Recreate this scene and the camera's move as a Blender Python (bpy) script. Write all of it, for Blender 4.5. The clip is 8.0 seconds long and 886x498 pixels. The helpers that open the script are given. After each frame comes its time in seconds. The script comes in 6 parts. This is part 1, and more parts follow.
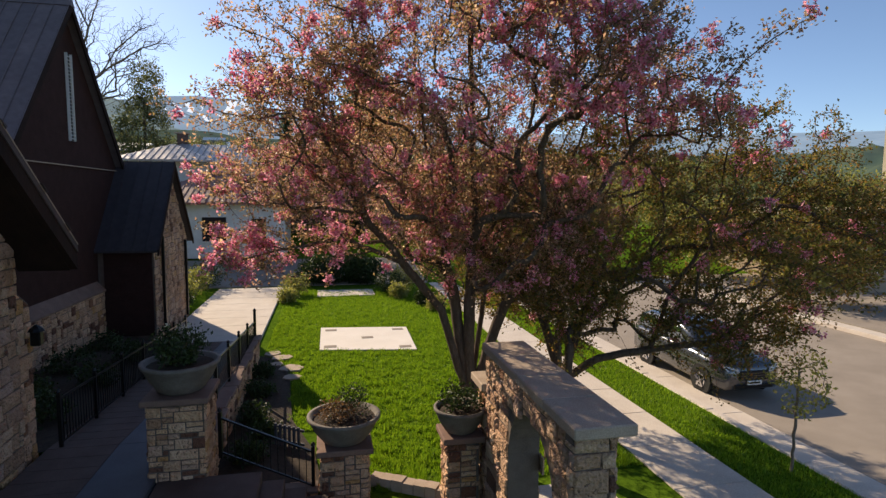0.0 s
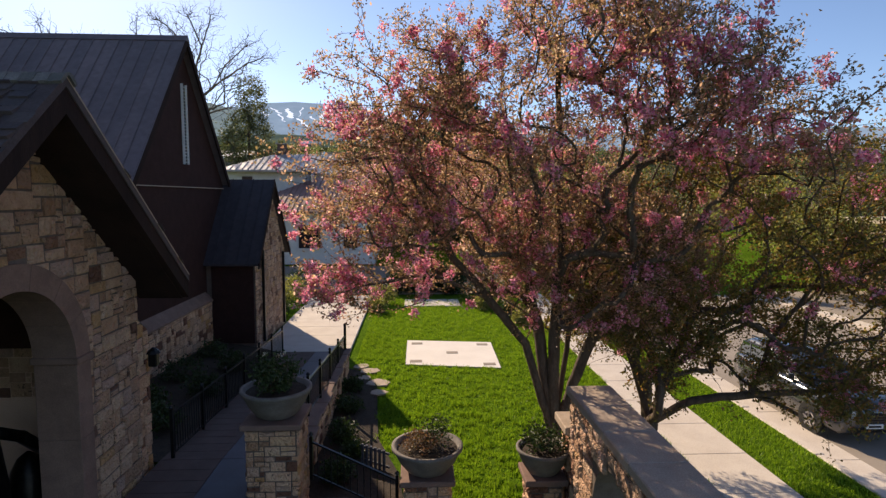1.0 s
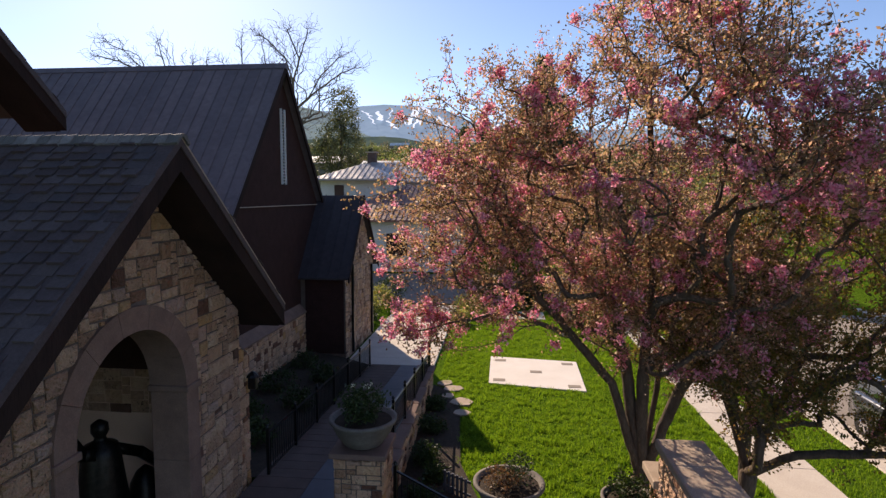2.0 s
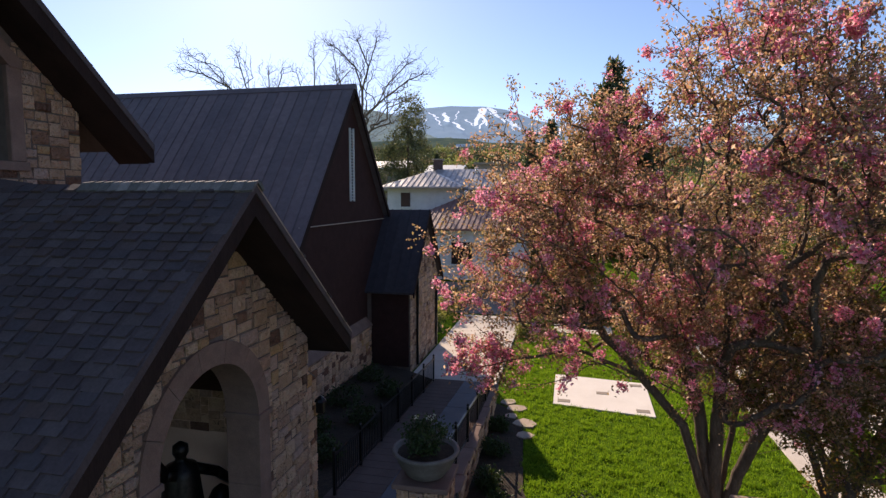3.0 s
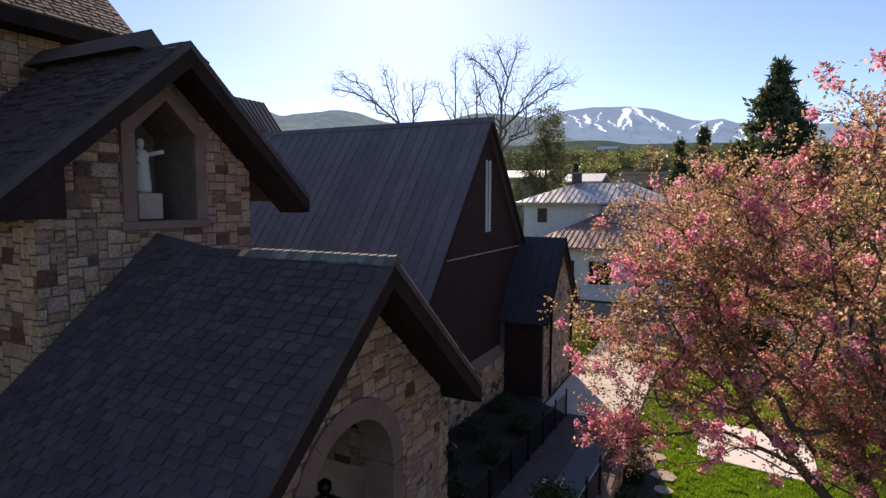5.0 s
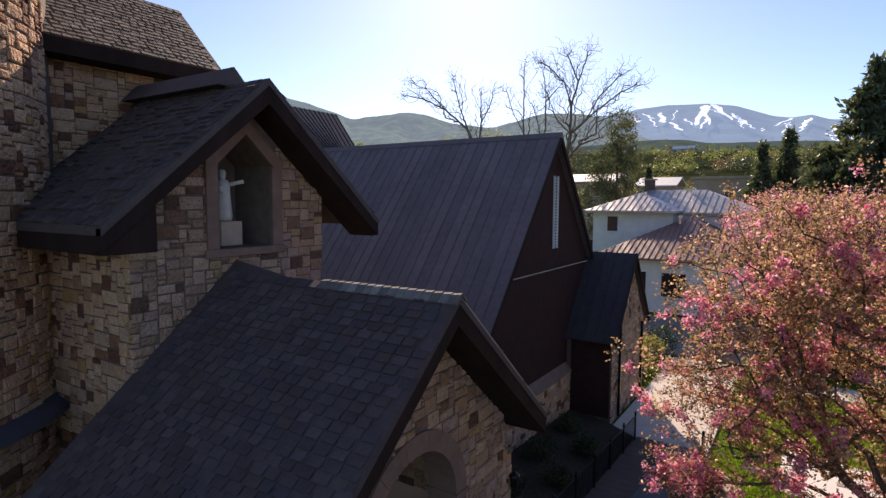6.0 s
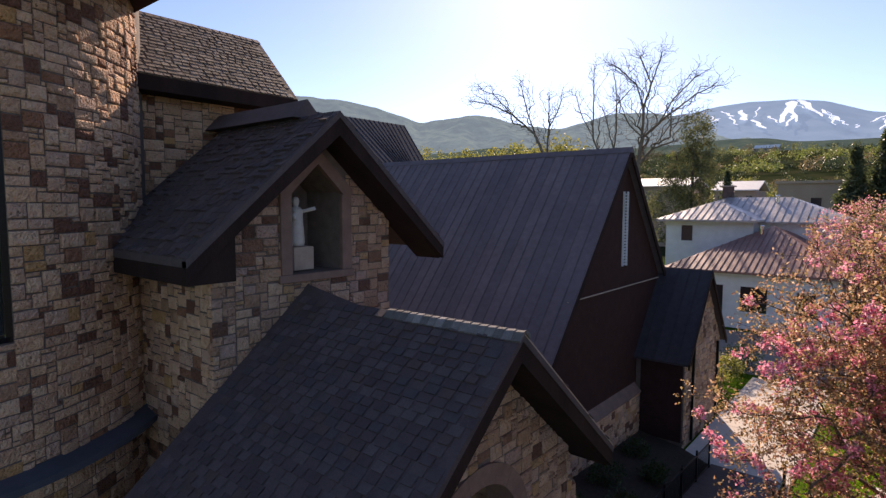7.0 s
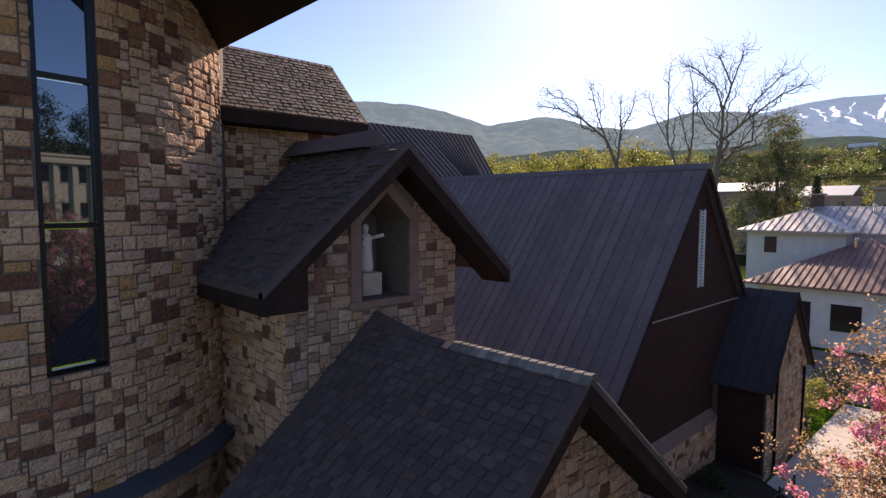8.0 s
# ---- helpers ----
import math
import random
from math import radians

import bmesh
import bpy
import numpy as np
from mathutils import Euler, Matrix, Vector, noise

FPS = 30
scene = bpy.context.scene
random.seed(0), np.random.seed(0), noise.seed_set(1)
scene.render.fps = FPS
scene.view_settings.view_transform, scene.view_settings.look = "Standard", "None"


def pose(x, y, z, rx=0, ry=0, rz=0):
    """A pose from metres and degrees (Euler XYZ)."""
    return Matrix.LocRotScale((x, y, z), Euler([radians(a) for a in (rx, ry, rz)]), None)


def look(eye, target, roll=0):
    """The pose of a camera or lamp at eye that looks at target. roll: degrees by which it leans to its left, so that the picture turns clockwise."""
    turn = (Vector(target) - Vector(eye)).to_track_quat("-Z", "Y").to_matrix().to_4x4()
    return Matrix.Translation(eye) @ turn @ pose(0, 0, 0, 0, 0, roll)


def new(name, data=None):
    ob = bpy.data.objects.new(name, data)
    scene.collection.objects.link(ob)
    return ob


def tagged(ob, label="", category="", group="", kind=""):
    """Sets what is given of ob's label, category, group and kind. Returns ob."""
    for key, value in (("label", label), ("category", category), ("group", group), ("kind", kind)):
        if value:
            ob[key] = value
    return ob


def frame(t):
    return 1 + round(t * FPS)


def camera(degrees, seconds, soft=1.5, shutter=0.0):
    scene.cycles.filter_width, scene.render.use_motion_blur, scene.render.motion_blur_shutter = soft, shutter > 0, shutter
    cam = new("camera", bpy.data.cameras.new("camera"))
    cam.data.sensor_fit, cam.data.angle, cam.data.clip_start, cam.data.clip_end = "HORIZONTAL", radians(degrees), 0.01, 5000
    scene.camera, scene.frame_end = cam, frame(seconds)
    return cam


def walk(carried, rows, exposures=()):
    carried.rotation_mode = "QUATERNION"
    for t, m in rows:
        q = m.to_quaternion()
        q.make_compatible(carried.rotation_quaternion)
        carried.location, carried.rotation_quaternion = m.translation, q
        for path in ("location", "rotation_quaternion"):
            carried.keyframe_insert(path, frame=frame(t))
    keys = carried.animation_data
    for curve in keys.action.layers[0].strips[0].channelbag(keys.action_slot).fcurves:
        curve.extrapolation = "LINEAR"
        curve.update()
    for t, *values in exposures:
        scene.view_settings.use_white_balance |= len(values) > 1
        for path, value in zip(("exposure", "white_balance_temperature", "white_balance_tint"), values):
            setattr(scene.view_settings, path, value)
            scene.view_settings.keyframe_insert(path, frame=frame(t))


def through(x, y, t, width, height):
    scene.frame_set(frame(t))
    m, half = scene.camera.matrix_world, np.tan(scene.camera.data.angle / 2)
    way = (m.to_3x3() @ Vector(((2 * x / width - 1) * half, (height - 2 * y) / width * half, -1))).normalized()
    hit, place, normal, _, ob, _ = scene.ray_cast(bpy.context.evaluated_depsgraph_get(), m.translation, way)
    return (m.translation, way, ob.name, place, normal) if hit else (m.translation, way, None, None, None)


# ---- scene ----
cam = camera(76.4, 8.0, soft=1.4)
PATH = [
    (0, (0.106, -0.338, 5.427), (0.512, 1.611, 5.242), 0.3),
    (0.5, (0.137, -0.314, 5.725), (0.397, 1.661, 5.54), 0.2),
    (1, (0.144, -0.312, 6.05), (0.246, 1.677, 5.865), 0.2),
    (1.5, (0.149, -0.308, 6.392), (0.086, 1.683, 6.206), 0.2),
    (3, (0.162, -0.238, 7.321), (-0.265, 1.707, 7.137), 0.1),
    (3.5, (0.16, -0.21, 7.59), (-0.388, 1.705, 7.409), 0.15),
    (4, (0.184, -0.202, 7.83), (-0.478, 1.677, 7.652), 0.1),
    (4.5, (0.212, -0.212, 8.08), (-0.561, 1.625, 7.906), 0.1),
    (6, (0.25, -0.225, 8.923), (-0.836, 1.446, 8.755), 0.2),
    (6.5, (0.285, -0.236, 9.177), (-0.898, 1.368, 9.013), 0.2),
    (7, (0.297, -0.235, 9.443), (-0.978, 1.297, 9.283), 0.1),
    (7.5, (0.295, -0.228, 9.729), (-1.067, 1.228, 9.573), 0.1),
    (8, (0.279, -0.215, 9.993), (-1.169, 1.157, 9.842), 0.1),
]
EXPOSURES = [(0, 0.28, 7700, 12), (1.5, 0.38, 7600, 17), (3.5, 0.34, 7350, 19), (5, 0.38, 7400, 21), (8, 0.5, 7650, 25)]
walk(cam, [(t, look(eye, target, roll)) for t, eye, target, roll in PATH], EXPOSURES)

# ---- sky and sun ----
SUN_AZIMUTH, SUN_ELEVATION = -30.3, 29.5      # degrees clockwise from +y, degrees up
world = bpy.data.worlds.new("world")
scene.world = world
world.use_nodes = True
sky = world.node_tree.nodes.new("ShaderNodeTexSky")
sky.sky_type, sky.sun_disc = "NISHITA", False
sky.sun_elevation, sky.sun_rotation = radians(SUN_ELEVATION), radians(SUN_AZIMUTH)
sky.altitude, sky.air_density, sky.dust_density, sky.ozone_density = 2000, 0.9, 1.0, 4.6
world.node_tree.nodes["Background"].inputs["Strength"].default_value = 0.15
world.node_tree.links.new(sky.outputs[0], world.node_tree.nodes["Background"].inputs["Color"])
sun_way = Vector((math.sin(radians(SUN_AZIMUTH)) * math.cos(radians(SUN_ELEVATION)),
                  math.cos(radians(SUN_AZIMUTH)) * math.cos(radians(SUN_ELEVATION)), math.sin(radians(SUN_ELEVATION))))
sun = new("sun", bpy.data.lights.new("sun", "SUN"))
sun.data.energy, sun.data.angle, sun.data.color = 5.0, radians(0.5), (1.0, 0.9, 0.75)
sun.matrix_world = look(sun_way * 60, (0, 0, 0))


# ---- materials ----
def material(name, rough=0.8, metal=0.0, spec=0.3):
    m = bpy.data.materials.new(name)
    m.use_nodes = True
    b = m.node_tree.nodes["Principled BSDF"]
    b.inputs["Roughness"].default_value, b.inputs["Metallic"].default_value = rough, metal
    b.inputs["Specular IOR Level"].default_value = spec
    return m, m.node_tree, b


def node(tree, kind, **values):
    n = tree.nodes.new(kind)
    for key, value in values.items():
        n.inputs[key.replace("_", " ")].default_value = value
    return n


def ramp(tree, source, stops, constant=False):
    r = tree.nodes.new("ShaderNodeValToRGB")
    if constant:
        r.color_ramp.interpolation = "CONSTANT"
    while len(r.color_ramp.elements) < len(stops):
        r.color_ramp.elements.new(0.5)
    for e, (at, c) in zip(r.color_ramp.elements, stops):
        e.position, e.color = at, (*c, 1)
    tree.links.new(source, r.inputs[0])
    return r.outputs[0]


def mixed(tree, kind, fac, a, b):
    m = tree.nodes.new("ShaderNodeMix")
    m.data_type, m.blend_type = "RGBA", kind
    for slot, v in ((m.inputs[0], fac), (m.inputs[6], a), (m.inputs[7], b)):
        if hasattr(v, "links"):
            tree.links.new(v, slot)
        else:
            slot.default_value = v if isinstance(v, float) else (*v, 1)
    return m.outputs[2]


def position_noise(tree, scale, detail=4.0, rough=0.6, stretch=(1, 1, 1)):
    g = tree.nodes.new("ShaderNodeNewGeometry")
    mp = tree.nodes.new("ShaderNodeMapping")
    mp.inputs["Scale"].default_value = stretch
    n = node(tree, "ShaderNodeTexNoise", Scale=scale, Detail=detail, Roughness=rough)
    tree.links.new(g.outputs["Position"], mp.inputs[0])
    tree.links.new(mp.outputs[0], n.inputs["Vector"])
    return n.outputs[0]


def chance(tree):
    """A random value for each object and each island of a joined mesh."""
    o = tree.nodes.new("ShaderNodeObjectInfo")
    g = tree.nodes.new("ShaderNodeNewGeometry")
    a = tree.nodes.new("ShaderNodeMath")
    a.operation = "ADD"
    f = tree.nodes.new("ShaderNodeMath")
    f.operation = "FRACT"
    tree.links.new(o.outputs["Random"], a.inputs[0])
    tree.links.new(g.outputs["Random Per Island"], a.inputs[1])
    tree.links.new(a.outputs[0], f.inputs[0])
    return f.outputs[0]


def bump(tree, b, height, strength=0.3, distance=0.02):
    n = node(tree, "ShaderNodeBump", Strength=strength, Distance=distance)
    tree.links.new(height, n.inputs["Height"])
    tree.links.new(n.outputs[0], b.inputs["Normal"])


def plain(name, low, high, scale=6.0, rough=0.8, metal=0.0, spec=0.3, relief=0.25, depth=0.01, stretch=(1, 1, 1), fine=60.0):
    """A surface that wavers between two colours at a coarse and a fine scale."""
    m, t, b = material(name, rough, metal, spec)
    coarse, tiny = position_noise(t, scale, stretch=stretch), position_noise(t, fine, 3.0, stretch=stretch)
    c = ramp(t, coarse, ((0.3, low), (0.7, high)))
    c = mixed(t, "OVERLAY", 0.45, c, tiny)
    t.links.new(c, b.inputs["Base Color"])
    if relief:
        bump(t, b, tiny, relief, depth)
    return m


def pieces(name, stops, rough=0.85, spec=0.25, scale=9.0, relief=0.5, depth=0.02, constant=True, dirt=0.5, metal=0.0):
    """Pieces whose colour is drawn from stops, piece by piece, with grain and stains of their own."""
    m, t, b = material(name, rough, metal, spec)
    c = ramp(t, chance(t), stops, constant)
    coarse, tiny = position_noise(t, scale), position_noise(t, scale * 7, 5.0)
    c = mixed(t, "OVERLAY", dirt, c, coarse)
    c = mixed(t, "OVERLAY", 0.4, c, tiny)
    t.links.new(c, b.inputs["Base Color"])
    bump(t, b, tiny, relief, depth)
    return m


def leaf_material(name, stops, glow=0.5, gloss=0.35, constant=False, through=(1.5, 1.45, 0.9)):
    """Thin leaves and petals that let light through."""
    m, t, b = material(name, 0.5, 0.0, gloss)
    c = ramp(t, chance(t), stops, constant)
    t.links.new(c, b.inputs["Base Color"])
    thin = t.nodes.new("ShaderNodeBsdfTranslucent")
    warm = mixed(t, "MULTIPLY", 1.0, c, through)
    t.links.new(warm, thin.inputs["Color"])
    mix = t.nodes.new("ShaderNodeMixShader")
    mix.inputs[0].default_value = glow
    t.links.new(b.outputs[0], mix.inputs[1])
    t.links.new(thin.outputs[0], mix.inputs[2])
    t.links.new(mix.outputs[0], t.nodes["Material Output"].inputs[0])
    return m


def quarry(name, stops, rough=0.88):
    """Split stone: one colour a block, pitted in places, with a hackly face."""
    m, t, b = material(name, rough, 0.0, 0.2)
    c = ramp(t, chance(t), stops, True)
    coarse, mid, tiny = position_noise(t, 5.0), position_noise(t, 22.0, 5.0, 0.65), position_noise(t, 70.0, 4.0)
    c = mixed(t, "OVERLAY", 0.35, c, coarse)
    c = mixed(t, "OVERLAY", 0.35, c, tiny)
    pits = ramp(t, mid, ((0.0, (1, 1, 1)), (0.385, (1, 1, 1)), (0.415, (0, 0, 0))))
    seams = ramp(t, position_noise(t, 2.1, 2.0), ((0.0, (0, 0, 0)), (0.50, (0, 0, 0)), (0.56, (0.75, 0.75, 0.75))))
    c = mixed(t, "MIX", mixed(t, "MULTIPLY", 1.0, pits, seams), c, (0.07, 0.045, 0.035))
    t.links.new(c, b.inputs["Base Color"])
    bump(t, b, mixed(t, "MIX", 0.25, position_noise(t, 11.0, 2.0), mid), 1.0, 0.15)
    return m


STONE = quarry("stone", ((0, (0.665, 0.396, 0.245)), (0.16, (0.753, 0.470, 0.305)), (0.34, (0.587, 0.349, 0.221)), (0.5, (0.711, 0.424, 0.253)),
                         (0.62, (0.609, 0.376, 0.262)), (0.72, (0.476, 0.263, 0.160)), (0.80, (0.209, 0.094, 0.061)), (0.90, (0.350, 0.161, 0.092)), (0.95, (0.576, 0.311, 0.137))))
PALESTONE = quarry("pale_stone", ((0, (0.499, 0.306, 0.200)), (0.2, (0.582, 0.378, 0.260)), (0.38, (0.437, 0.267, 0.186)), (0.54, (0.603, 0.398, 0.270)),
                              (0.68, (0.478, 0.315, 0.246)), (0.78, (0.406, 0.238, 0.153)), (0.86, (0.177, 0.092, 0.065)), (0.91, (0.291, 0.155, 0.102)), (0.95, (0.499, 0.301, 0.158))))
ARCHSTONE = plain("dressed_stone", (0.185, 0.112, 0.088), (0.255, 0.158, 0.124), 3.0, 0.85)
# Sun catching the porch ridge is put into the caps' paler colour.
CAPSHINGLE = pieces("sunlit_cap_shingle", ((0, (0.20, 0.18, 0.17)), (0.4, (0.27, 0.245, 0.23)), (0.8, (0.14, 0.13, 0.12))), 0.85, 0.3, 6.0, 0.5, 0.01)
SLATE = pieces("slate_blue_metal", ((0, (0.036, 0.042, 0.054)), (0.5, (0.048, 0.054, 0.068))), 0.95, 0.02, 0.7, 0.05, 0.005, False, 0.25)
MORTAR = plain("mortar", (0.13, 0.098, 0.08), (0.19, 0.145, 0.12), 5.0, 0.95)
CUTSTONE = plain("cut_stone", (0.37, 0.28, 0.215), (0.47, 0.365, 0.285), 3.0, 0.85)
SHINGLE = pieces("asphalt_shingle", ((0, (0.085, 0.062, 0.063)), (0.25, (0.095, 0.072, 0.071)), (0.45, (0.074, 0.054, 0.055)), (0.62, (0.106, 0.081, 0.081)), (0.78, (0.095, 0.065, 0.060)), (0.9, (0.077, 0.062, 0.066))), 0.9, 0.3, 4.0, 0.5, 0.01, True, 0.3)
WOODSHINGLE = pieces("wood_shingle", ((0, (0.17, 0.12, 0.085)), (0.3, (0.22, 0.16, 0.12)), (0.6, (0.13, 0.09, 0.065)), (0.85, (0.26, 0.20, 0.15))), 0.85, 0.3, 5.0, 0.5, 0.01)
SEAM = pieces("standing_seam_metal", ((0, (0.155, 0.123, 0.126)), (0.4, (0.178, 0.141, 0.143)), (0.7, (0.139, 0.114, 0.119))), 0.6, 0.3, 0.7, 0.05, 0.005, False, 0.25)
DARKWOOD = plain("dark_stained_wood", (0.026, 0.016, 0.014), (0.042, 0.025, 0.021), 2.0, 0.9, 0.0, 0.1, stretch=(1, 1, 0.15))
DARKSEAM = pieces("dark_seam_metal", ((0, (0.05, 0.043, 0.048)), (0.5, (0.062, 0.053, 0.058))), 0.7, 0.2, 0.7, 0.05, 0.005, False, 0.25)
SIDING = pieces("siding_board", ((0, (0.054, 0.026, 0.022)), (0.4, (0.064, 0.030, 0.025)), (0.8, (0.047, 0.023, 0.020))), 0.85, 0.1, 3.0, 0.3, 0.01, False, 0.4)
CONCRETE = plain("concrete", (0.56, 0.48, 0.41), (0.66, 0.58, 0.50), 1.2, 0.9, fine=40.0)
# Shade and blue skylight on the ramp are mixed into this dark colour.
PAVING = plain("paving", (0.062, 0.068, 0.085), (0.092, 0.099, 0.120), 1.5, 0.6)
ASPHALT = plain("asphalt", (0.27, 0.225, 0.185), (0.34, 0.285, 0.235), 0.8, 0.95, fine=90.0)
SOIL = plain("soil", (0.03, 0.02, 0.014), (0.06, 0.042, 0.028), 9.0, 0.95, relief=0.8, depth=0.03, fine=30)
IRON = plain("black_iron", (0.012, 0.012, 0.013), (0.02, 0.02, 0.02), 20.0, 0.3, 0.6, 0.5, 0.05)
BOWL = plain("cast_planter", (0.14, 0.12, 0.105), (0.21, 0.185, 0.16), 6.0, 0.8)
WHITE = plain("white_paint", (0.68, 0.67, 0.64), (0.78, 0.77, 0.74), 2.0, 0.6, relief=0.1)
BRONZE = plain("dark_bronze", (0.02, 0.018, 0.016), (0.04, 0.035, 0.03), 12.0, 0.4, 0.8)
MARBLE = plain("white_stone", (0.5, 0.47, 0.42), (0.62, 0.59, 0.54), 5.0, 0.6)
BARK = plain("bark", (0.07, 0.048, 0.036), (0.15, 0.108, 0.08), 14.0, 0.9, relief=0.9, depth=0.03, stretch=(1, 1, 0.25), fine=45.0)
PALEBARK = plain("pale_bark", (0.14, 0.108, 0.08), (0.25, 0.195, 0.15), 9.0, 0.9, stretch=(1, 1, 0.3))


# ---- builders ----
def part(name, bm, mat, parent=None, label="", smooth=False):
    """Links a bmesh as one mesh object, under a thing or under a part."""
    me = bpy.data.meshes.new(name)
    bmesh.ops.recalc_face_normals(bm, faces=bm.faces)
    bm.to_mesh(me)
    bm.free()
    return linked(name, me, mat, parent, label, smooth)


def linked(name, me, mat, parent=None, label="", smooth=False):
    if not me.materials:
        me.materials.append(mat)
    if smooth:
        me.polygons.foreach_set("use_smooth", [True] * len(me.polygons))
    ob = new(name, me)
    if parent:
        ob.parent = parent
    if label:
        ob["label"] = label
    return ob


def raw(name, verts, faces, mat, parent=None, label="", smooth=False):
    me = bpy.data.meshes.new(name)
    me.from_pydata(verts, [], faces)
    return linked(name, me, mat, parent, label, smooth)


def empty(name, at=(0, 0, 0), turn=0.0):
    ob = new(name)
    ob.empty_display_size = 0.2
    ob.matrix_world = pose(*at, 0, 0, turn)
    return ob


def box(bm, x0, x1, y0, y1, z0, z1, bevel=0.0):
    vs = [bm.verts.new(p) for p in ((x0, y0, z0), (x1, y0, z0), (x1, y1, z0), (x0, y1, z0), (x0, y0, z1), (x1, y0, z1), (x1, y1, z1), (x0, y1, z1))]
    fs = [bm.faces.new([vs[i] for i in f]) for f in ((0, 3, 2, 1), (4, 5, 6, 7), (0, 1, 5, 4), (1, 2, 6, 5), (2, 3, 7, 6), (3, 0, 4, 7))]
    if bevel:
        es = list({e for f in fs for e in f.edges})
        bmesh.ops.bevel(bm, geom=es, offset=bevel, segments=1, affect="EDGES", profile=0.5)
    return bm


def boxed(*dims, bevel=0.0):
    return box(bmesh.new(), *dims, bevel=bevel)


def extrude(bm, pts, vec):
    """A solid from a flat ring of points, drawn out along vec."""
    a = [bm.verts.new(p) for p in pts]
    b = [bm.verts.new(Vector(p) + Vector(vec)) for p in pts]
    bm.faces.new(a)
    bm.faces.new(b[::-1])
    n = len(a)
    for i in range(n):
        bm.faces.new((a[i], b[i], b[(i + 1) % n], a[(i + 1) % n]))
    return bm


def beam(bm, a, b, w, h, up=(0, 0, 1)):
    """A square bar from a to b."""
    a, b = Vector(a), Vector(b)
    d = (b - a).normalized()
    side = d.cross(Vector(up))
    if side.length < 1e-4:
        side = Vector((1, 0, 0))
    side = side.normalized() * w / 2
    top = side.cross(d).normalized() * h / 2
    return extrude(bm, [a + side + top, a - side + top, a - side - top, a + side - top], b - a)


def lathe(bm, profile, n=24, at=(0, 0, 0)):
    """A turned shape from rows of (radius, height)."""
    rings = [[bm.verts.new((at[0] + r * math.cos(2 * math.pi * i / n), at[1] + r * math.sin(2 * math.pi * i / n), at[2] + z)) for i in range(n)] for r, z in profile]
    for lo, hi in zip(rings, rings[1:]):
        for i in range(n):
            bm.faces.new((lo[i], lo[(i + 1) % n], hi[(i + 1) % n], hi[i]))
    bm.faces.new(rings[0][::-1])
    bm.faces.new(rings[-1])
    return bm


def clip(poly, a, b, c):
    """The part of a flat polygon where a*u + b*v <= c."""
    out = []
    for (u0, v0), (u1, v1) in zip(poly, poly[1:] + poly[:1]):
        d0, d1 = a * u0 + b * v0 - c, a * u1 + b * v1 - c
        if d0 <= 0:
            out.append((u0, v0))
        if d0 * d1 < 0:
            k = d0 / (d0 - d1)
            out.append((u0 + k * (u1 - u0), v0 + k * (v1 - v0)))
    return out


def edges_of(poly):
    """Half planes of a convex outline given counter-clockwise."""
    return [(v1 - v0, u0 - u1, (v1 - v0) * u0 + (u0 - u1) * v0) for (u0, v0), (u1, v1) in zip(poly, poly[1:] + poly[:1])]


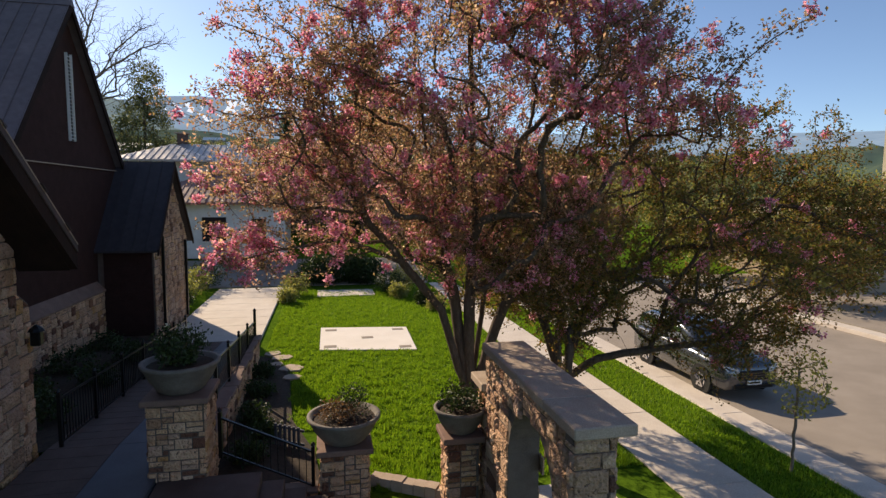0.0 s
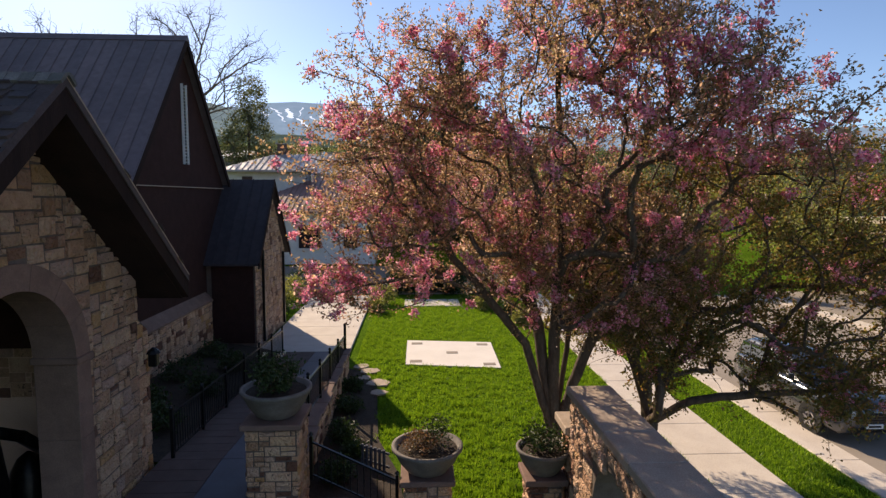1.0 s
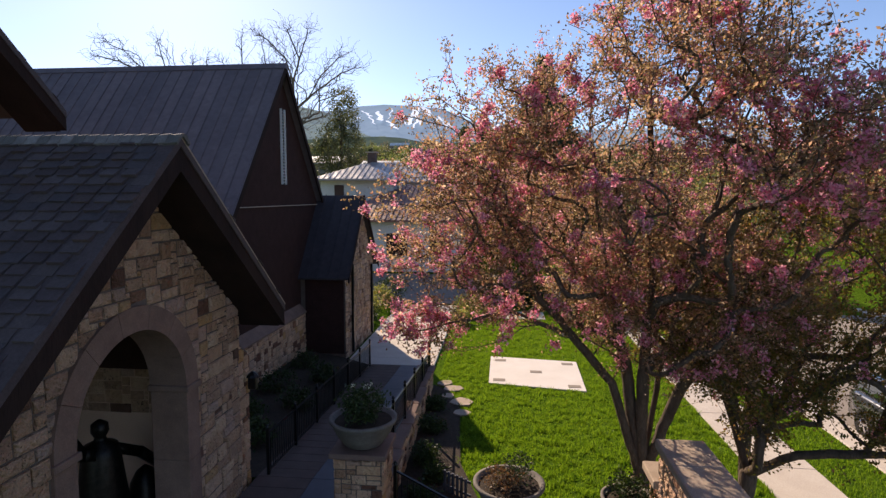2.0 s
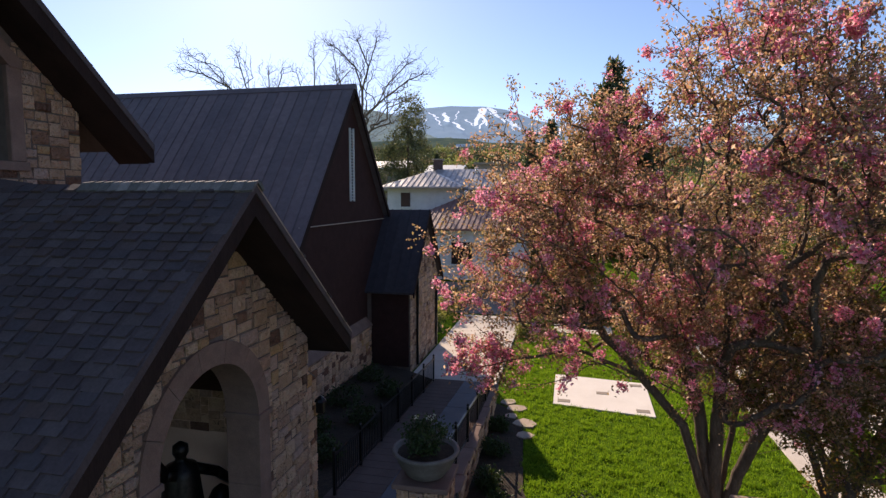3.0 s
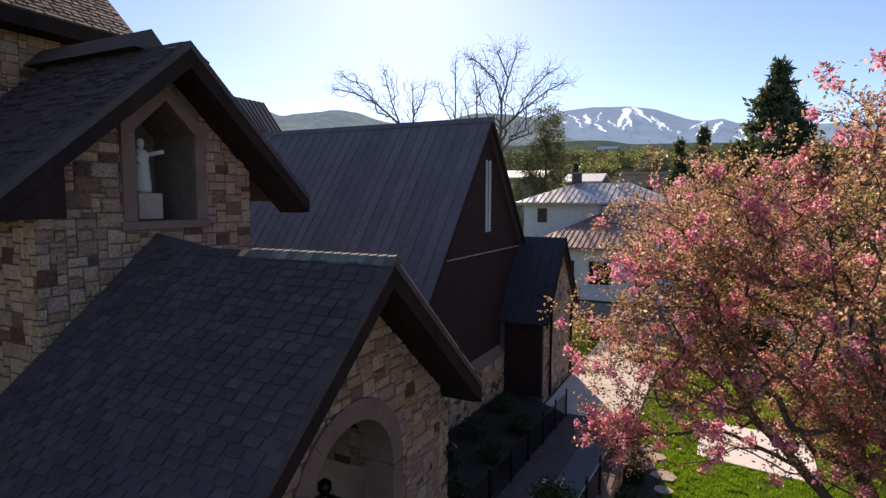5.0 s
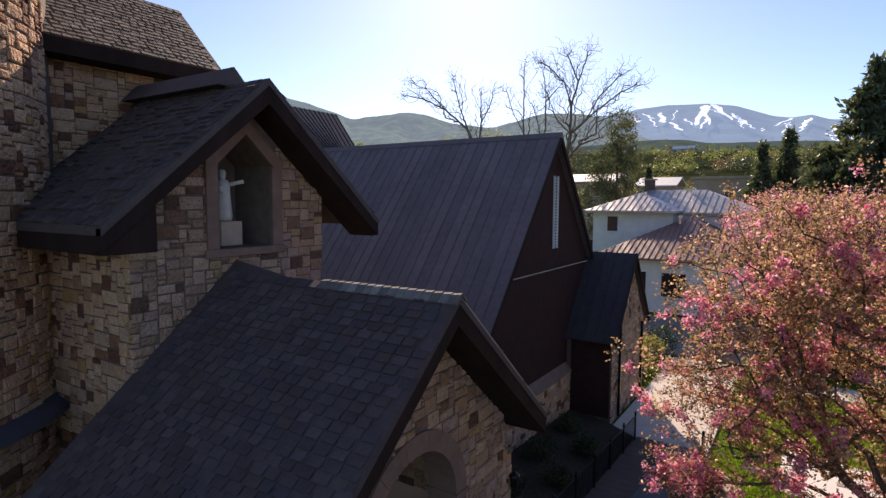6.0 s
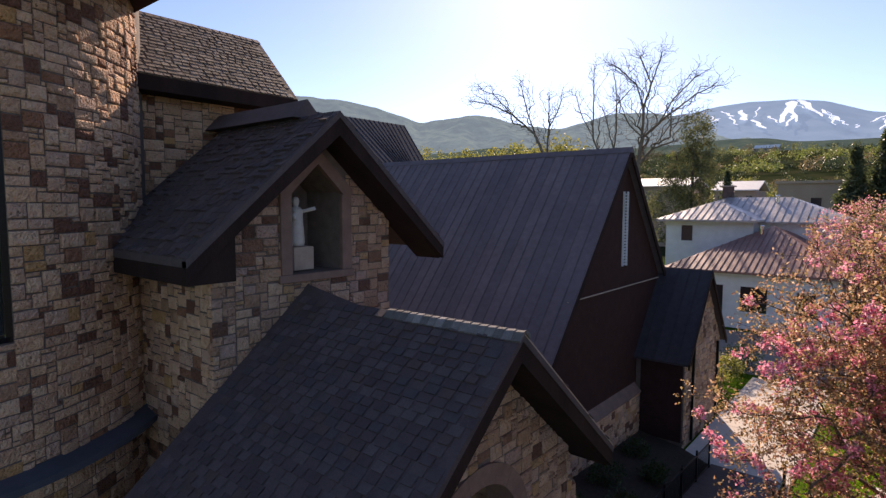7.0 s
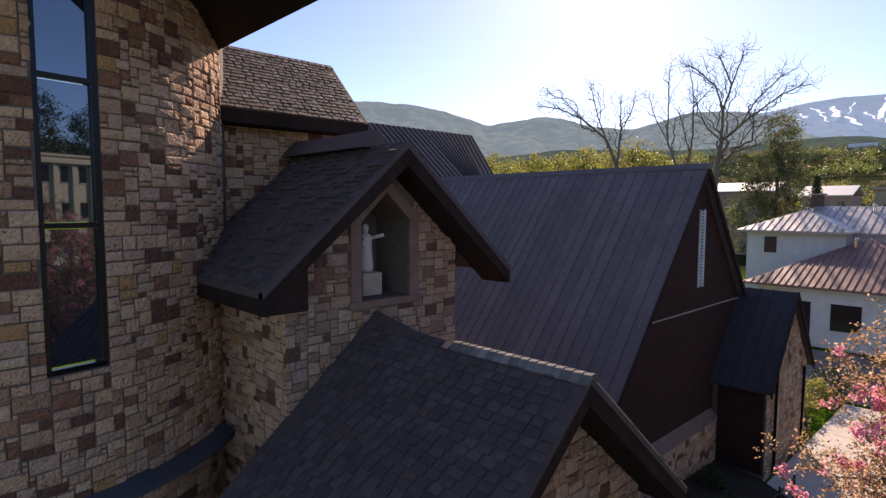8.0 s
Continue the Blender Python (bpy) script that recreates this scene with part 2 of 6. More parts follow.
def stonework(parent, place, outline, seed, free=None, course=(0.15, 0.32), length=(0.2, 0.58), proud=(0.015, 0.05), limit=300, near=None, mat=None, name="stone", halves=0.5, skew=0.018, tilt=0.05):
    """Squared random stones over a convex outline in (u, v). place(u, v, d) gives the point d metres out of the wall. free(u, v): True where no stone is laid.
    The stones nearest to near are parts of parent, the rest is one joined part."""
    rnd = random.Random(seed)
    planes = edges_of(outline)
    us, vs = [p[0] for p in outline], [p[1] for p in outline]
    unit = 0.09
    nu, nv = int((max(us) - min(us)) / unit) + 2, int((max(vs) - min(vs)) / unit) + 2
    taken, cells = np.zeros((nv + 8, nu + 12), bool), []
    wide = (max(2, round(length[0] / unit)), max(3, round(length[1] / unit)))
    tall = (max(1, round(course[0] / unit)), max(2, round(course[1] / unit) - 1))
    for b in range(nv):
        for a in range(nu):
            if taken[b, a]:
                continue
            w, h = rnd.randint(*wide), rnd.randint(*tall)
            if rnd.random() < 0.3 * halves:
                w, h = rnd.randint(2, 3), 1
            w = max(min(w, h * 2 + 1), h + (rnd.random() < 0.6))
            room = 0
            while room < w and not taken[b, a + room]:
                room += 1
            w = room if room >= w or room < 2 else rnd.randint(2, room) if room > 3 else room
            h = min(h, w)
            taken[b:b + h, a:a + w] = True
            cells.append((min(us) - 0.06 + a * unit, min(vs) + b * unit, w * unit, h * unit))
    meshes = []
    for u, v, w, h in cells:
        j = 0.006
        s = skew * 0.55
        poly = [(u + j + rnd.uniform(0, s), v + j + rnd.uniform(0, s)), (u + w - j - rnd.uniform(0, s), v + j + rnd.uniform(0, s)),
                (u + w - j - rnd.uniform(0, s), v + h - j - rnd.uniform(0, s)), (u + j + rnd.uniform(0, s), v + h - j - rnd.uniform(0, s))]
        for a, b, c in planes:
            poly = clip(poly, a, b, c)
            if len(poly) < 3:
                break
        if len(poly) < 3:
            continue
        cu, cv = sum(p[0] for p in poly) / len(poly), sum(p[1] for p in poly) / len(poly)
        if free and free(cu, cv):
            continue
        if max(p[0] for p in poly) - min(p[0] for p in poly) < 0.05 or max(p[1] for p in poly) - min(p[1] for p in poly) < 0.05:
            continue
        d, tu, tv = rnd.uniform(*proud), rnd.uniform(-tilt, tilt), rnd.uniform(-tilt, tilt)
        n = len(poly)
        verts = [place(pu, pv, -0.01) for pu, pv in poly]
        verts += [place(pu, pv, max(0.004, d - 0.014 + (pu - cu) * tu + (pv - cv) * tv)) for pu, pv in poly]
        inner = [(cu + (pu - cu) * (1 - 0.03 / max(0.06, abs(pu - cu) + 0.02)), cv + (pv - cv) * (1 - 0.03 / max(0.06, abs(pv - cv) + 0.02))) for pu, pv in poly]
        verts += [place(pu, pv, max(0.006, d + (pu - cu) * tu + (pv - cv) * tv)) for pu, pv in inner]
        ou, ov = cu + rnd.uniform(-0.25, 0.25) * w, cv + rnd.uniform(-0.25, 0.25) * h
        verts.append(place(ou, ov, max(0.008, d + rnd.uniform(-0.004, 0.012))))
        faces = [(2 * n + i, 2 * n + (i + 1) % n, 3 * n) for i in range(n)]
        for k in (0, n):
            faces += [(k + i, k + (i + 1) % n, k + n + (i + 1) % n, k + n + i) for i in range(n)]
        meshes.append(((Vector(place(cu, cv, 0)) - Vector(near)).length if near else 0, verts, faces))
    meshes.sort(key=lambda m: m[0])
    for _, verts, faces in meshes[:limit]:
        raw(name, verts, faces, mat or STONE, parent)
    if len(meshes) > limit:
        allv, allf = [], []
        for _, verts, faces in meshes[limit:]:
            k = len(allv)
            allv += verts
            allf += [tuple(i + k for i in f) for f in faces]
        tagged(raw("rubble", allv, allf, mat or STONE, parent), kind="stuff")


def shingles(parent, corner, along, down, nu, nv, width, expose, mat, seed, keep=None, thick=0.019, limit=300, near=None, uneven=(0.35, 0.6, 1.2, 1.8, 2.4)):
    """Rows of overlapping shingles on a roof plane from its ridge corner. keep(u, v): whether one is laid there, in metres along and down."""
    rnd = random.Random(seed)
    along, down = Vector(along).normalized(), Vector(down).normalized()
    out = along.cross(down).normalized()
    if out.z < 0:
        out = -out
    forms = []
    for k in range(6):
        t = thick * rnd.choice(uneven)
        w, l = width * rnd.uniform(0.66, 0.99), expose * 1.25
        vs = [along * a + down * b + out * c for a, b, c in ((0, 0, 0.002), (w, 0, 0.002), (w, l, 0.002), (0, l, 0.002), (0, 0, 0.006), (w, 0, 0.006), (w, l, t + 0.006), (0, l, t + 0.006 + rnd.uniform(-0.003, 0.003)))]
        me = bpy.data.meshes.new("shingle")
        me.from_pydata([tuple(p) for p in vs], [], [(4, 5, 6, 7), (2, 3, 7, 6), (0, 4, 7, 3), (1, 2, 6, 5), (0, 1, 5, 4)])
        me.materials.append(mat)
        forms.append((me, vs))
    laid = []
    for j in range(nv):
        shift = rnd.uniform(0, width)
        for i in range(-1, nu + 1):
            u, v = i * width + shift, j * expose + rnd.uniform(-0.008, 0.008)
            if keep and not keep(u + width / 2, v + expose / 2):
                continue
            laid.append((Vector(corner) + along * u + down * v, rnd.randrange(6)))
    laid.sort(key=lambda p: (p[0] - Vector(near)).length if near else 0)
    for at, k in laid[:limit]:
        ob = new("shingle", forms[k][0])
        ob.parent, ob.location = parent, at
    verts, faces = [], []
    for at, k in laid[limit:]:
        n = len(verts)
        verts += [tuple(p + at) for p in forms[k][1]]
        faces += [tuple(i + n for i in f) for f in ((4, 5, 6, 7), (2, 3, 7, 6), (0, 4, 7, 3), (1, 2, 6, 5))]
    if verts:
        tagged(raw("shingle_field", verts, faces, mat, parent), kind="stuff")


def tube_mesh(name, paths, mat, parent, label="", sides=6):
    """Tapered tubes along paths of (point, radius), joined in one mesh."""
    verts, faces = [], []
    for path in paths:
        if len(path) < 2:
            continue
        m = sides if path[0][1] > 0.02 else max(3, sides - 3)
        base = len(verts)
        ref = Vector((0.31, 0.17, 0.93))
        for i, (p, r) in enumerate(path):
            q = path[min(i + 1, len(path) - 1)][0] - path[max(i - 1, 0)][0]
            q = q.normalized() if q.length > 1e-6 else Vector((0, 0, 1))
            a = q.cross(ref)
            a = a.normalized() if a.length > 1e-3 else Vector((1, 0, 0))
            b = q.cross(a)
            for k in range(m):
                w = 2 * math.pi * k / m
                verts.append(tuple(p + a * (r * math.cos(w)) + b * (r * math.sin(w))))
        for i in range(len(path) - 1):
            for k in range(m):
                faces.append((base + i * m + k, base + i * m + (k + 1) % m, base + (i + 1) * m + (k + 1) % m, base + (i + 1) * m + k))
    return raw(name, verts, faces, mat, parent, label, True)


def grow(stems, targets, step, seed, tip=0.004, power=0.5, wander=0.12, droop=0.0):
    """A branching skeleton: stems are polylines from the ground; every target is reached by a twig from the best node that stands by then.
    Gives tapered paths, and for each target its end point and direction."""
    rnd = random.Random(seed)
    cap = sum(len(s) * 12 for s in stems) + 400 + len(targets) * 14
    pos, way, parent, n = np.zeros((cap, 3)), np.zeros((cap, 3)), np.full(cap, -1), 0
    for stem in stems:
        pts = [Vector(p) for p in stem]
        last = -1
        if n:
            last = int(np.argmin(((pos[:n] - np.array(pts[0])) ** 2).sum(1)))
            pts[0] = Vector(pos[last])
        for a, b in zip(pts, pts[1:]):
            m = max(1, round((b - a).length / step))
            for i in range(0 if last < 0 else 1, m + 1):
                pos[n] = a.lerp(b, i / m) + Vector([rnd.gauss(0, wander * step * 0.3) for _ in range(3)])
                way[n] = (b - a).normalized()
                parent[n], last = last, n
                n += 1
    root = np.array(stems[0][-1])
    order = sorted(targets, key=lambda p: ((np.array(p) - root) ** 2).sum())
    ends = []
    for p in order:
        t = np.array(p)
        gap = t - pos[:n]
        dist = np.sqrt((gap ** 2).sum(1)) + 1e-6
        turn = (gap * way[:n]).sum(1) / dist
        best = int(np.argmin(dist * (2.0 - 1.15 * turn)))
        m = min(12, max(1, int(math.ceil(dist[best] / step))))
        a, d = Vector(pos[best]), Vector(way[best])
        goal = Vector(t)
        ctrl = a + d * (dist[best] * 0.25)
        last = best
        for i in range(1, m + 1):
            k = i / m
            q = a * (1 - k) ** 2 + ctrl * (2 * k * (1 - k)) + goal * k * k
            q += Vector([rnd.gauss(0, wander * step * 0.4) for _ in range(3)])
            q.z -= droop * k * k * dist[best]
            pos[n] = q
            way[n] = (q - Vector(pos[last])).normalized()
            parent[n], last = last, n
            n += 1
        ends.append((Vector(pos[last]), Vector(way[last]), Vector(pos[parent[last]])))
    kids = [[] for _ in range(n)]
    for i in range(n - 1, -1, -1):
        if parent[i] >= 0:
            kids[parent[i]].append(i)
    tips = np.zeros(n)
    for i in range(n - 1, -1, -1):
        if not kids[i]:
            tips[i] = 1
        if parent[i] >= 0:
            tips[parent[i]] += tips[i]
    radius = tip * tips ** power
    paths = []
    starts = [i for i in range(n) if parent[i] < 0]
    stack = [(i, None) for i in starts]
    while stack:
        i, before = stack.pop()
        path = [(Vector(pos[before]), radius[i])] if before is not None else []
        while True:
            path.append((Vector(pos[i]), radius[i]))
            if not kids[i]:
                break
            main = max(kids[i], key=lambda k: tips[k])
            stack += [(k, i) for k in kids[i] if k != main]
            i = main
        paths.append(path)
    return paths, ends


def in_blob(rnd, c, r, shell=0.45):
    """A point in an ellipsoid, more often near its outside."""
    while True:
        p = Vector((rnd.uniform(-1, 1), rnd.uniform(-1, 1), rnd.uniform(-1, 1)))
        if shell < p.length < 1 or (p.length <= shell and rnd.random() < 0.35):
            return Vector((c[0] + p.x * r[0], c[1] + p.y * r[1], c[2] + p.z * r[2]))


def clusters(spots, seed, radius, many):
    """Points over small balls round spots."""
    rng = np.random.default_rng(seed)
    c = np.repeat(np.array([tuple(s) for s in spots]), many, axis=0)
    d = rng.normal(0, 1, c.shape)
    d *= radius * rng.uniform(0.75, 1.1, (len(c), 1)) / np.linalg.norm(d, axis=1)[:, None]
    return c + d


def foliage(name, spots, size, seed, mat, parent=None, spread=0.14, many=10, label="", long=1.8, flat=0.3):
    """Small leaves scattered round spots, each a bent pair of triangles, joined."""
    rng = np.random.default_rng(seed)
    c = np.repeat(np.array([tuple(s) for s in spots]), many, axis=0)
    n = len(c)
    c = c + rng.normal(0, spread, (n, 3))
    a = rng.normal(0, 1, (n, 3))
    a /= np.linalg.norm(a, axis=1)[:, None]
    b = rng.normal(0, 1, (n, 3))
    b -= a * (a * b).sum(1)[:, None]
    b /= np.linalg.norm(b, axis=1)[:, None]
    s = size * rng.uniform(0.6, 1.3, (n, 1))
    up = np.cross(a, b) * s * flat
    v = np.stack((c, c + a * s * long * 0.5 + b * s * 0.5 + up, c + a * s * long, c + a * s * long * 0.5 - b * s * 0.5 + up), 1).reshape(-1, 3)
    i = np.arange(n)[:, None] * 4
    f = np.concatenate((i + np.array([[0, 1, 2]]), i + np.array([[0, 2, 3]])), 0)
    me = bpy.data.meshes.new(name)
    me.vertices.add(len(v))
    me.vertices.foreach_set("co", v.ravel())
    me.loops.add(len(f) * 3)
    me.loops.foreach_set("vertex_index", f.ravel().astype(np.int32))
    me.polygons.add(len(f))
    me.polygons.foreach_set("loop_start", np.arange(0, len(f) * 3, 3, dtype=np.int32))
    me.update(calc_edges=True)
    me.validate()
    return linked(name, me, mat, parent, label)


# ---- ground and paving ----
def ground_height(x, y):
    far = max(0.0, y - 34)
    z = 1.6 * min(1.0, far / 14) + 0.012 * max(0.0, far - 14)
    z += 0.00012 * min(440.0, max(0.0, far - 60)) ** 2 + 0.1 * min(900.0, max(0.0, far - 500)) + 0.03 * max(0.0, far - 1400)
    z += 0.02 * max(0.0, -x - 40) * min(1.0, max(0.0, y + 20) / 60)
    if 9.62 < x < 22 and y < 60:
        z -= 0.17
    return z


GRASS, gt, gb = material("grass", 1.0, 0.0, 0.0)
lawn = ramp(gt, position_noise(gt, 0.35), ((0.3, (0.085, 0.165, 0.014)), (0.7, (0.13, 0.225, 0.022))))
wild = ramp(gt, position_noise(gt, 0.03, 6.0), ((0.35, (0.022, 0.030, 0.013)), (0.5, (0.04, 0.05, 0.022)), (0.65, (0.07, 0.065, 0.035))))
place = gt.nodes.new("ShaderNodeNewGeometry")
axes = gt.nodes.new("ShaderNodeSeparateXYZ")
gt.links.new(place.outputs["Position"], axes.inputs[0])
out = node(gt, "ShaderNodeMapRange")
out.inputs["From Min"].default_value, out.inputs["From Max"].default_value = 62.0, 80.0
gt.links.new(axes.outputs[1], out.inputs[0])
blend = mixed(gt, "MIX", out.outputs[0], lawn, wild)
tufty = ramp(gt, position_noise(gt, 7.0, 4.0, 0.7), ((0.36, (0.3, 0.36, 0.36)), (0.56, (1, 1, 1))))
blend = mixed(gt, "MULTIPLY", 0.8, blend, tufty)
tiny = position_noise(gt, 120.0, 3.0)
gt.links.new(mixed(gt, "OVERLAY", 0.45, blend, tiny), gb.inputs["Base Color"])
bump(gt, gb, tiny, 0.8, 0.03)
xs = [-3000, -1500, -700, -350, -180, -100, -60, -40, -25, -15, -8, -4, 0, 4, 8, 9.6, 9.63, 12, 16, 21.97, 22.0, 26, 34, 50, 80, 140, 300, 700, 1500, 3000]
ys = [-400, -120, -50, -20, -8, 0, 5, 10, 15, 20, 25, 30, 34, 38, 42, 46, 50, 60, 70, 80, 95, 120, 160, 220, 300, 400, 520, 700, 900, 1200, 1700, 2500, 3500]
verts = [(x, y, ground_height(x, y)) for y in ys for x in xs]
k = len(xs)
faces = [(j * k + i, j * k + i + 1, (j + 1) * k + i + 1, (j + 1) * k + i) for j in range(len(ys) - 1) for i in range(k - 1)]
tagged(raw("ground", verts, faces, GRASS), "mown green lawn and grassy hillside reaching the hills", "ground", kind="structure")


def slab(name, label, category, x0, x1, y0, y1, z0, z1, mat, joints=0, bevel=0.01):
    """A flat slab, cut into panels along y."""
    top = tagged(empty(name, ((x0 + x1) / 2, (y0 + y1) / 2, z0)), label, category, kind="structure")
    n = max(1, joints)
    for i in range(n):
        a, b = y0 + (y1 - y0) * i / n, y0 + (y1 - y0) * (i + 1) / n
        p = part("panel", boxed(x0, x1, a + 0.006, b - 0.006, z0, z1, bevel=bevel), mat)
        p.parent = top
        p.matrix_parent_inverse = top.matrix_world.inverted()
    return top


slab("street", "sun-bleached grey asphalt street beside a concrete kerb", "street", 10.72, 21.4, -60, 120, -0.3, -0.135, ASPHALT)
slab("sidewalk", "pale jointed concrete sidewalk between lawn and verge", "sidewalk", 6.4, 8.0, -18, 60, -0.1, 0.03, CONCRETE, 44)
slab("kerb", "pale concrete kerb with gutter along the street", "kerb", 9.6, 9.85, -30, 60, -0.3, 0.03, CONCRETE, 30, 0.03)
slab("gutter", "pale concrete gutter pan beside the kerb", "gutter", 9.85, 10.71, -30, 60, -0.3, -0.125, CONCRETE, 30)
slab("far_kerb", "pale concrete kerb across the street", "kerb", 21.4, 22.1, -30, 60, -0.3, 0.03, CONCRETE, 10)
BRICKPAVE = plain("brown_paver", (0.085, 0.058, 0.05), (0.125, 0.085, 0.072), 2.5, 0.85)


def ramp_height(y):
    return 0.92 - 0.075 * max(0.0, y - 10.5)


def ramp_way(name, label, x0, x1, stations, mat):
    """Concrete panels that slope down along y."""
    top = tagged(empty(name), label, "ramp", kind="structure")
    for a, b in zip(stations, stations[1:]):
        za, zb = ramp_height(a), ramp_height(b)
        part("panel", extrude(bmesh.new(), [(x0, a + 0.006, -0.1), (x0, b - 0.006, -0.1), (x0, b - 0.006, zb), (x0, a + 0.006, za)], (x1 - x0, 0, 0)), mat, top)


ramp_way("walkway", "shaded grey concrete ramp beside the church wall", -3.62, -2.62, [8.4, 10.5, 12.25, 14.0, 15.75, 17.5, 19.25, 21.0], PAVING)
ramp_way("paver_border", "dull brown paver strip along the shaded ramp", -4.8, -3.63, [8.4 + 0.42 * i for i in range(31)], BRICKPAVE)
slab("far_walkway", "sunlit pale concrete path past the chapel", "path", -5.9, -2.35, 18.8, 33.5, -0.1, 0.1, CONCRETE, 9)
slab("gate_path", "shaded concrete path between arch and sidewalk", "path", 3.3, 5.2, 7.9, 9.2, -0.1, 0.04, CONCRETE, 1)
slab("parking_lot", "pale worn asphalt lot across the street", "parking lot", 22.2, 60, -20, 62, -0.2, 0.05, ASPHALT, 1)
bm = bmesh.new()
vs = [bm.verts.new((x, y, ground_height(x, y) + h)) for h in (0.05, -0.1) for x, y in ((-10, 34.2), (6.3, 34.2), (6.3, 37.9), (6.3, 41.4), (-10, 41.4), (-10, 37.9))]
for f in ((0, 1, 2, 5), (5, 2, 3, 4), (6, 11, 8, 7), (11, 10, 9, 8), (0, 6, 7, 1), (1, 7, 8, 2), (2, 8, 9, 3), (3, 9, 10, 4), (4, 10, 11, 5), (5, 11, 6, 0)):
    bm.faces.new([vs[i] for i in f])
tagged(part("driveway", bm, ASPHALT), "worn grey driveway in front of the white house", "driveway", kind="structure")
slab("cross_path", "concrete path across the far lawn", "path", -0.4, 2.7, 30.3, 32.3, -0.1, 0.06, CONCRETE, 1)
PADMAT = plain("pale_concrete", (0.72, 0.65, 0.58), (0.80, 0.73, 0.66), 1.0, 0.9)
tagged(part("concrete_pad", extrude(bmesh.new(), [(-0.15, 22.9, -0.1), (3.3, 22.45, -0.1), (3.2, 18.95, -0.1), (-0.17, 19.5, -0.1)], (0, 0, 0.15)), PADMAT), "square pale concrete pad set in the lawn", "concrete pad", kind="structure")


# The middle patch is a metal plate; the corner ones are painted shadow.
for x, y in ((0.25, 22.35), (1.6, 20.95), (2.85, 19.4), (0.2, 19.85), (2.9, 22.1)):
    tagged(part("cover_plate", boxed(x - 0.22, x + 0.22, y - 0.14, y + 0.14, 0.045, 0.062, bevel=0.004), ASPHALT), "small dark patch on a concrete pad: metal plate in the middle, painted shadow at the corners", "cover plate", "cover plates on the pad")


# ---- church ----
def face_x(x0):
    return lambda u, v, d: (x0 + d, u, v)


def gable(x_front, x_back, y0, y1, z0, yr, slope, zr):
    """The solid under a gable roof whose ridge runs along x."""
    pts = [(x_front, y0, z0), (x_front, y1, z0), (x_front, y1, zr - slope * (y1 - yr)), (x_front, yr, zr), (x_front, y0, zr - slope * (yr - y0))]
    return extrude(bmesh.new(), pts, (x_back - x_front, 0, 0))


def roof_side(parent, x_front, x_back, yr, zr, ye, slope, thick, mat, name="roof_slope"):
    ze = zr - slope * abs(ye - yr)
    pts = [(x_front, yr, zr), (x_front, ye, ze), (x_front, ye, ze - thick), (x_front, yr, zr - thick)]
    return part(name, extrude(bmesh.new(), pts, (x_back - x_front, 0, 0)), mat, parent)


church = tagged(empty("church", (-9, 12, 0)), "stone church with steep dark shingle and metal roofs", "church")
church.matrix_world = Matrix()

# porch
PY, PZ, PS = 6.95, 7.5, 0.84
porch_wall = part("porch_wall", bmesh.new(), MORTAR, church)
ARC_Y, ARC_Z, ARC_R = 6.9, 3.65, 1.2
arc = [(ARC_Y + ARC_R * math.cos(a), ARC_Z + ARC_R * math.sin(a)) for a in np.linspace(0, math.pi / 2, 9)]
bm = bmesh.new()
right = [(ARC_Y + ARC_R, 0.0), (10.0, 0.0), (10.0, PZ - 0.42 - PS * 3.05), (ARC_Y, PZ - 0.42)] + [p for p in arc[::-1]]
left = [(ARC_Y - ARC_R, 0.0), (3.6, 0.0), (3.6, PZ - 0.42 - PS * 3.35), (ARC_Y, PZ - 0.42)] + [(2 * ARC_Y - p[0], p[1]) for p in arc[::-1]]
for ring in (right, left):
    extrude(bm, [(-4.9, u, v) for u, v in ring], (-0.55, 0, 0))
bm.to_mesh(porch_wall.data)
bm.free()
stonework(porch_wall, face_x(-4.9), [(3.7, 0.0), (10.0, 0.0), (10.0, 4.55), (6.95, 7.06), (3.7, 4.4)], 11,
          free=lambda u, v: abs(u - ARC_Y) < ARC_R + 0.25 and v < ARC_Z or math.hypot(u - ARC_Y, v - ARC_Z) < ARC_R + 0.3, near=(-4.9, 8.0, 5.0), course=(0.22, 0.4), length=(0.22, 0.6), halves=0.35, skew=0.03, tilt=0.05, mat=PALESTONE)
for i in range(7):
    a0, a1 = math.pi * i / 7 + 0.003, math.pi * (i + 1) / 7 - 0.003
    steps_a = [a0 + (a1 - a0) * k / 5 for k in range(6)]
    ring = [(ARC_Y + r * math.cos(a), ARC_Z + r * math.sin(a)) for r, a in [(ARC_R - 0.012, a) for a in steps_a] + [(ARC_R + 0.34, a) for a in steps_a[::-1]]]
    part("voussoir", extrude(bmesh.new(), [(-4.84, u, v) for u, v in ring], (-0.63, 0, 0)), ARCHSTONE, porch_wall)
for s in (-1, 1):
    y0, y1 = sorted((ARC_Y + s * (ARC_R - 0.05), ARC_Y + s * (ARC_R + 0.38)))
    part("impost", boxed(-5.5, -4.8, y0, y1, 3.56, 3.66, bevel=0.012), ARCHSTONE, porch_wall)
    for i in range(3):
        y0, y1 = sorted((ARC_Y + s * (ARC_R - 0.012), ARC_Y + s * (ARC_R + 0.34)))
        part("jamb_stone", boxed(-5.47, -4.84, y0, y1, 1.16 * i + 0.08, 1.16 * i + 1.236, bevel=0.01), ARCHSTONE, porch_wall)
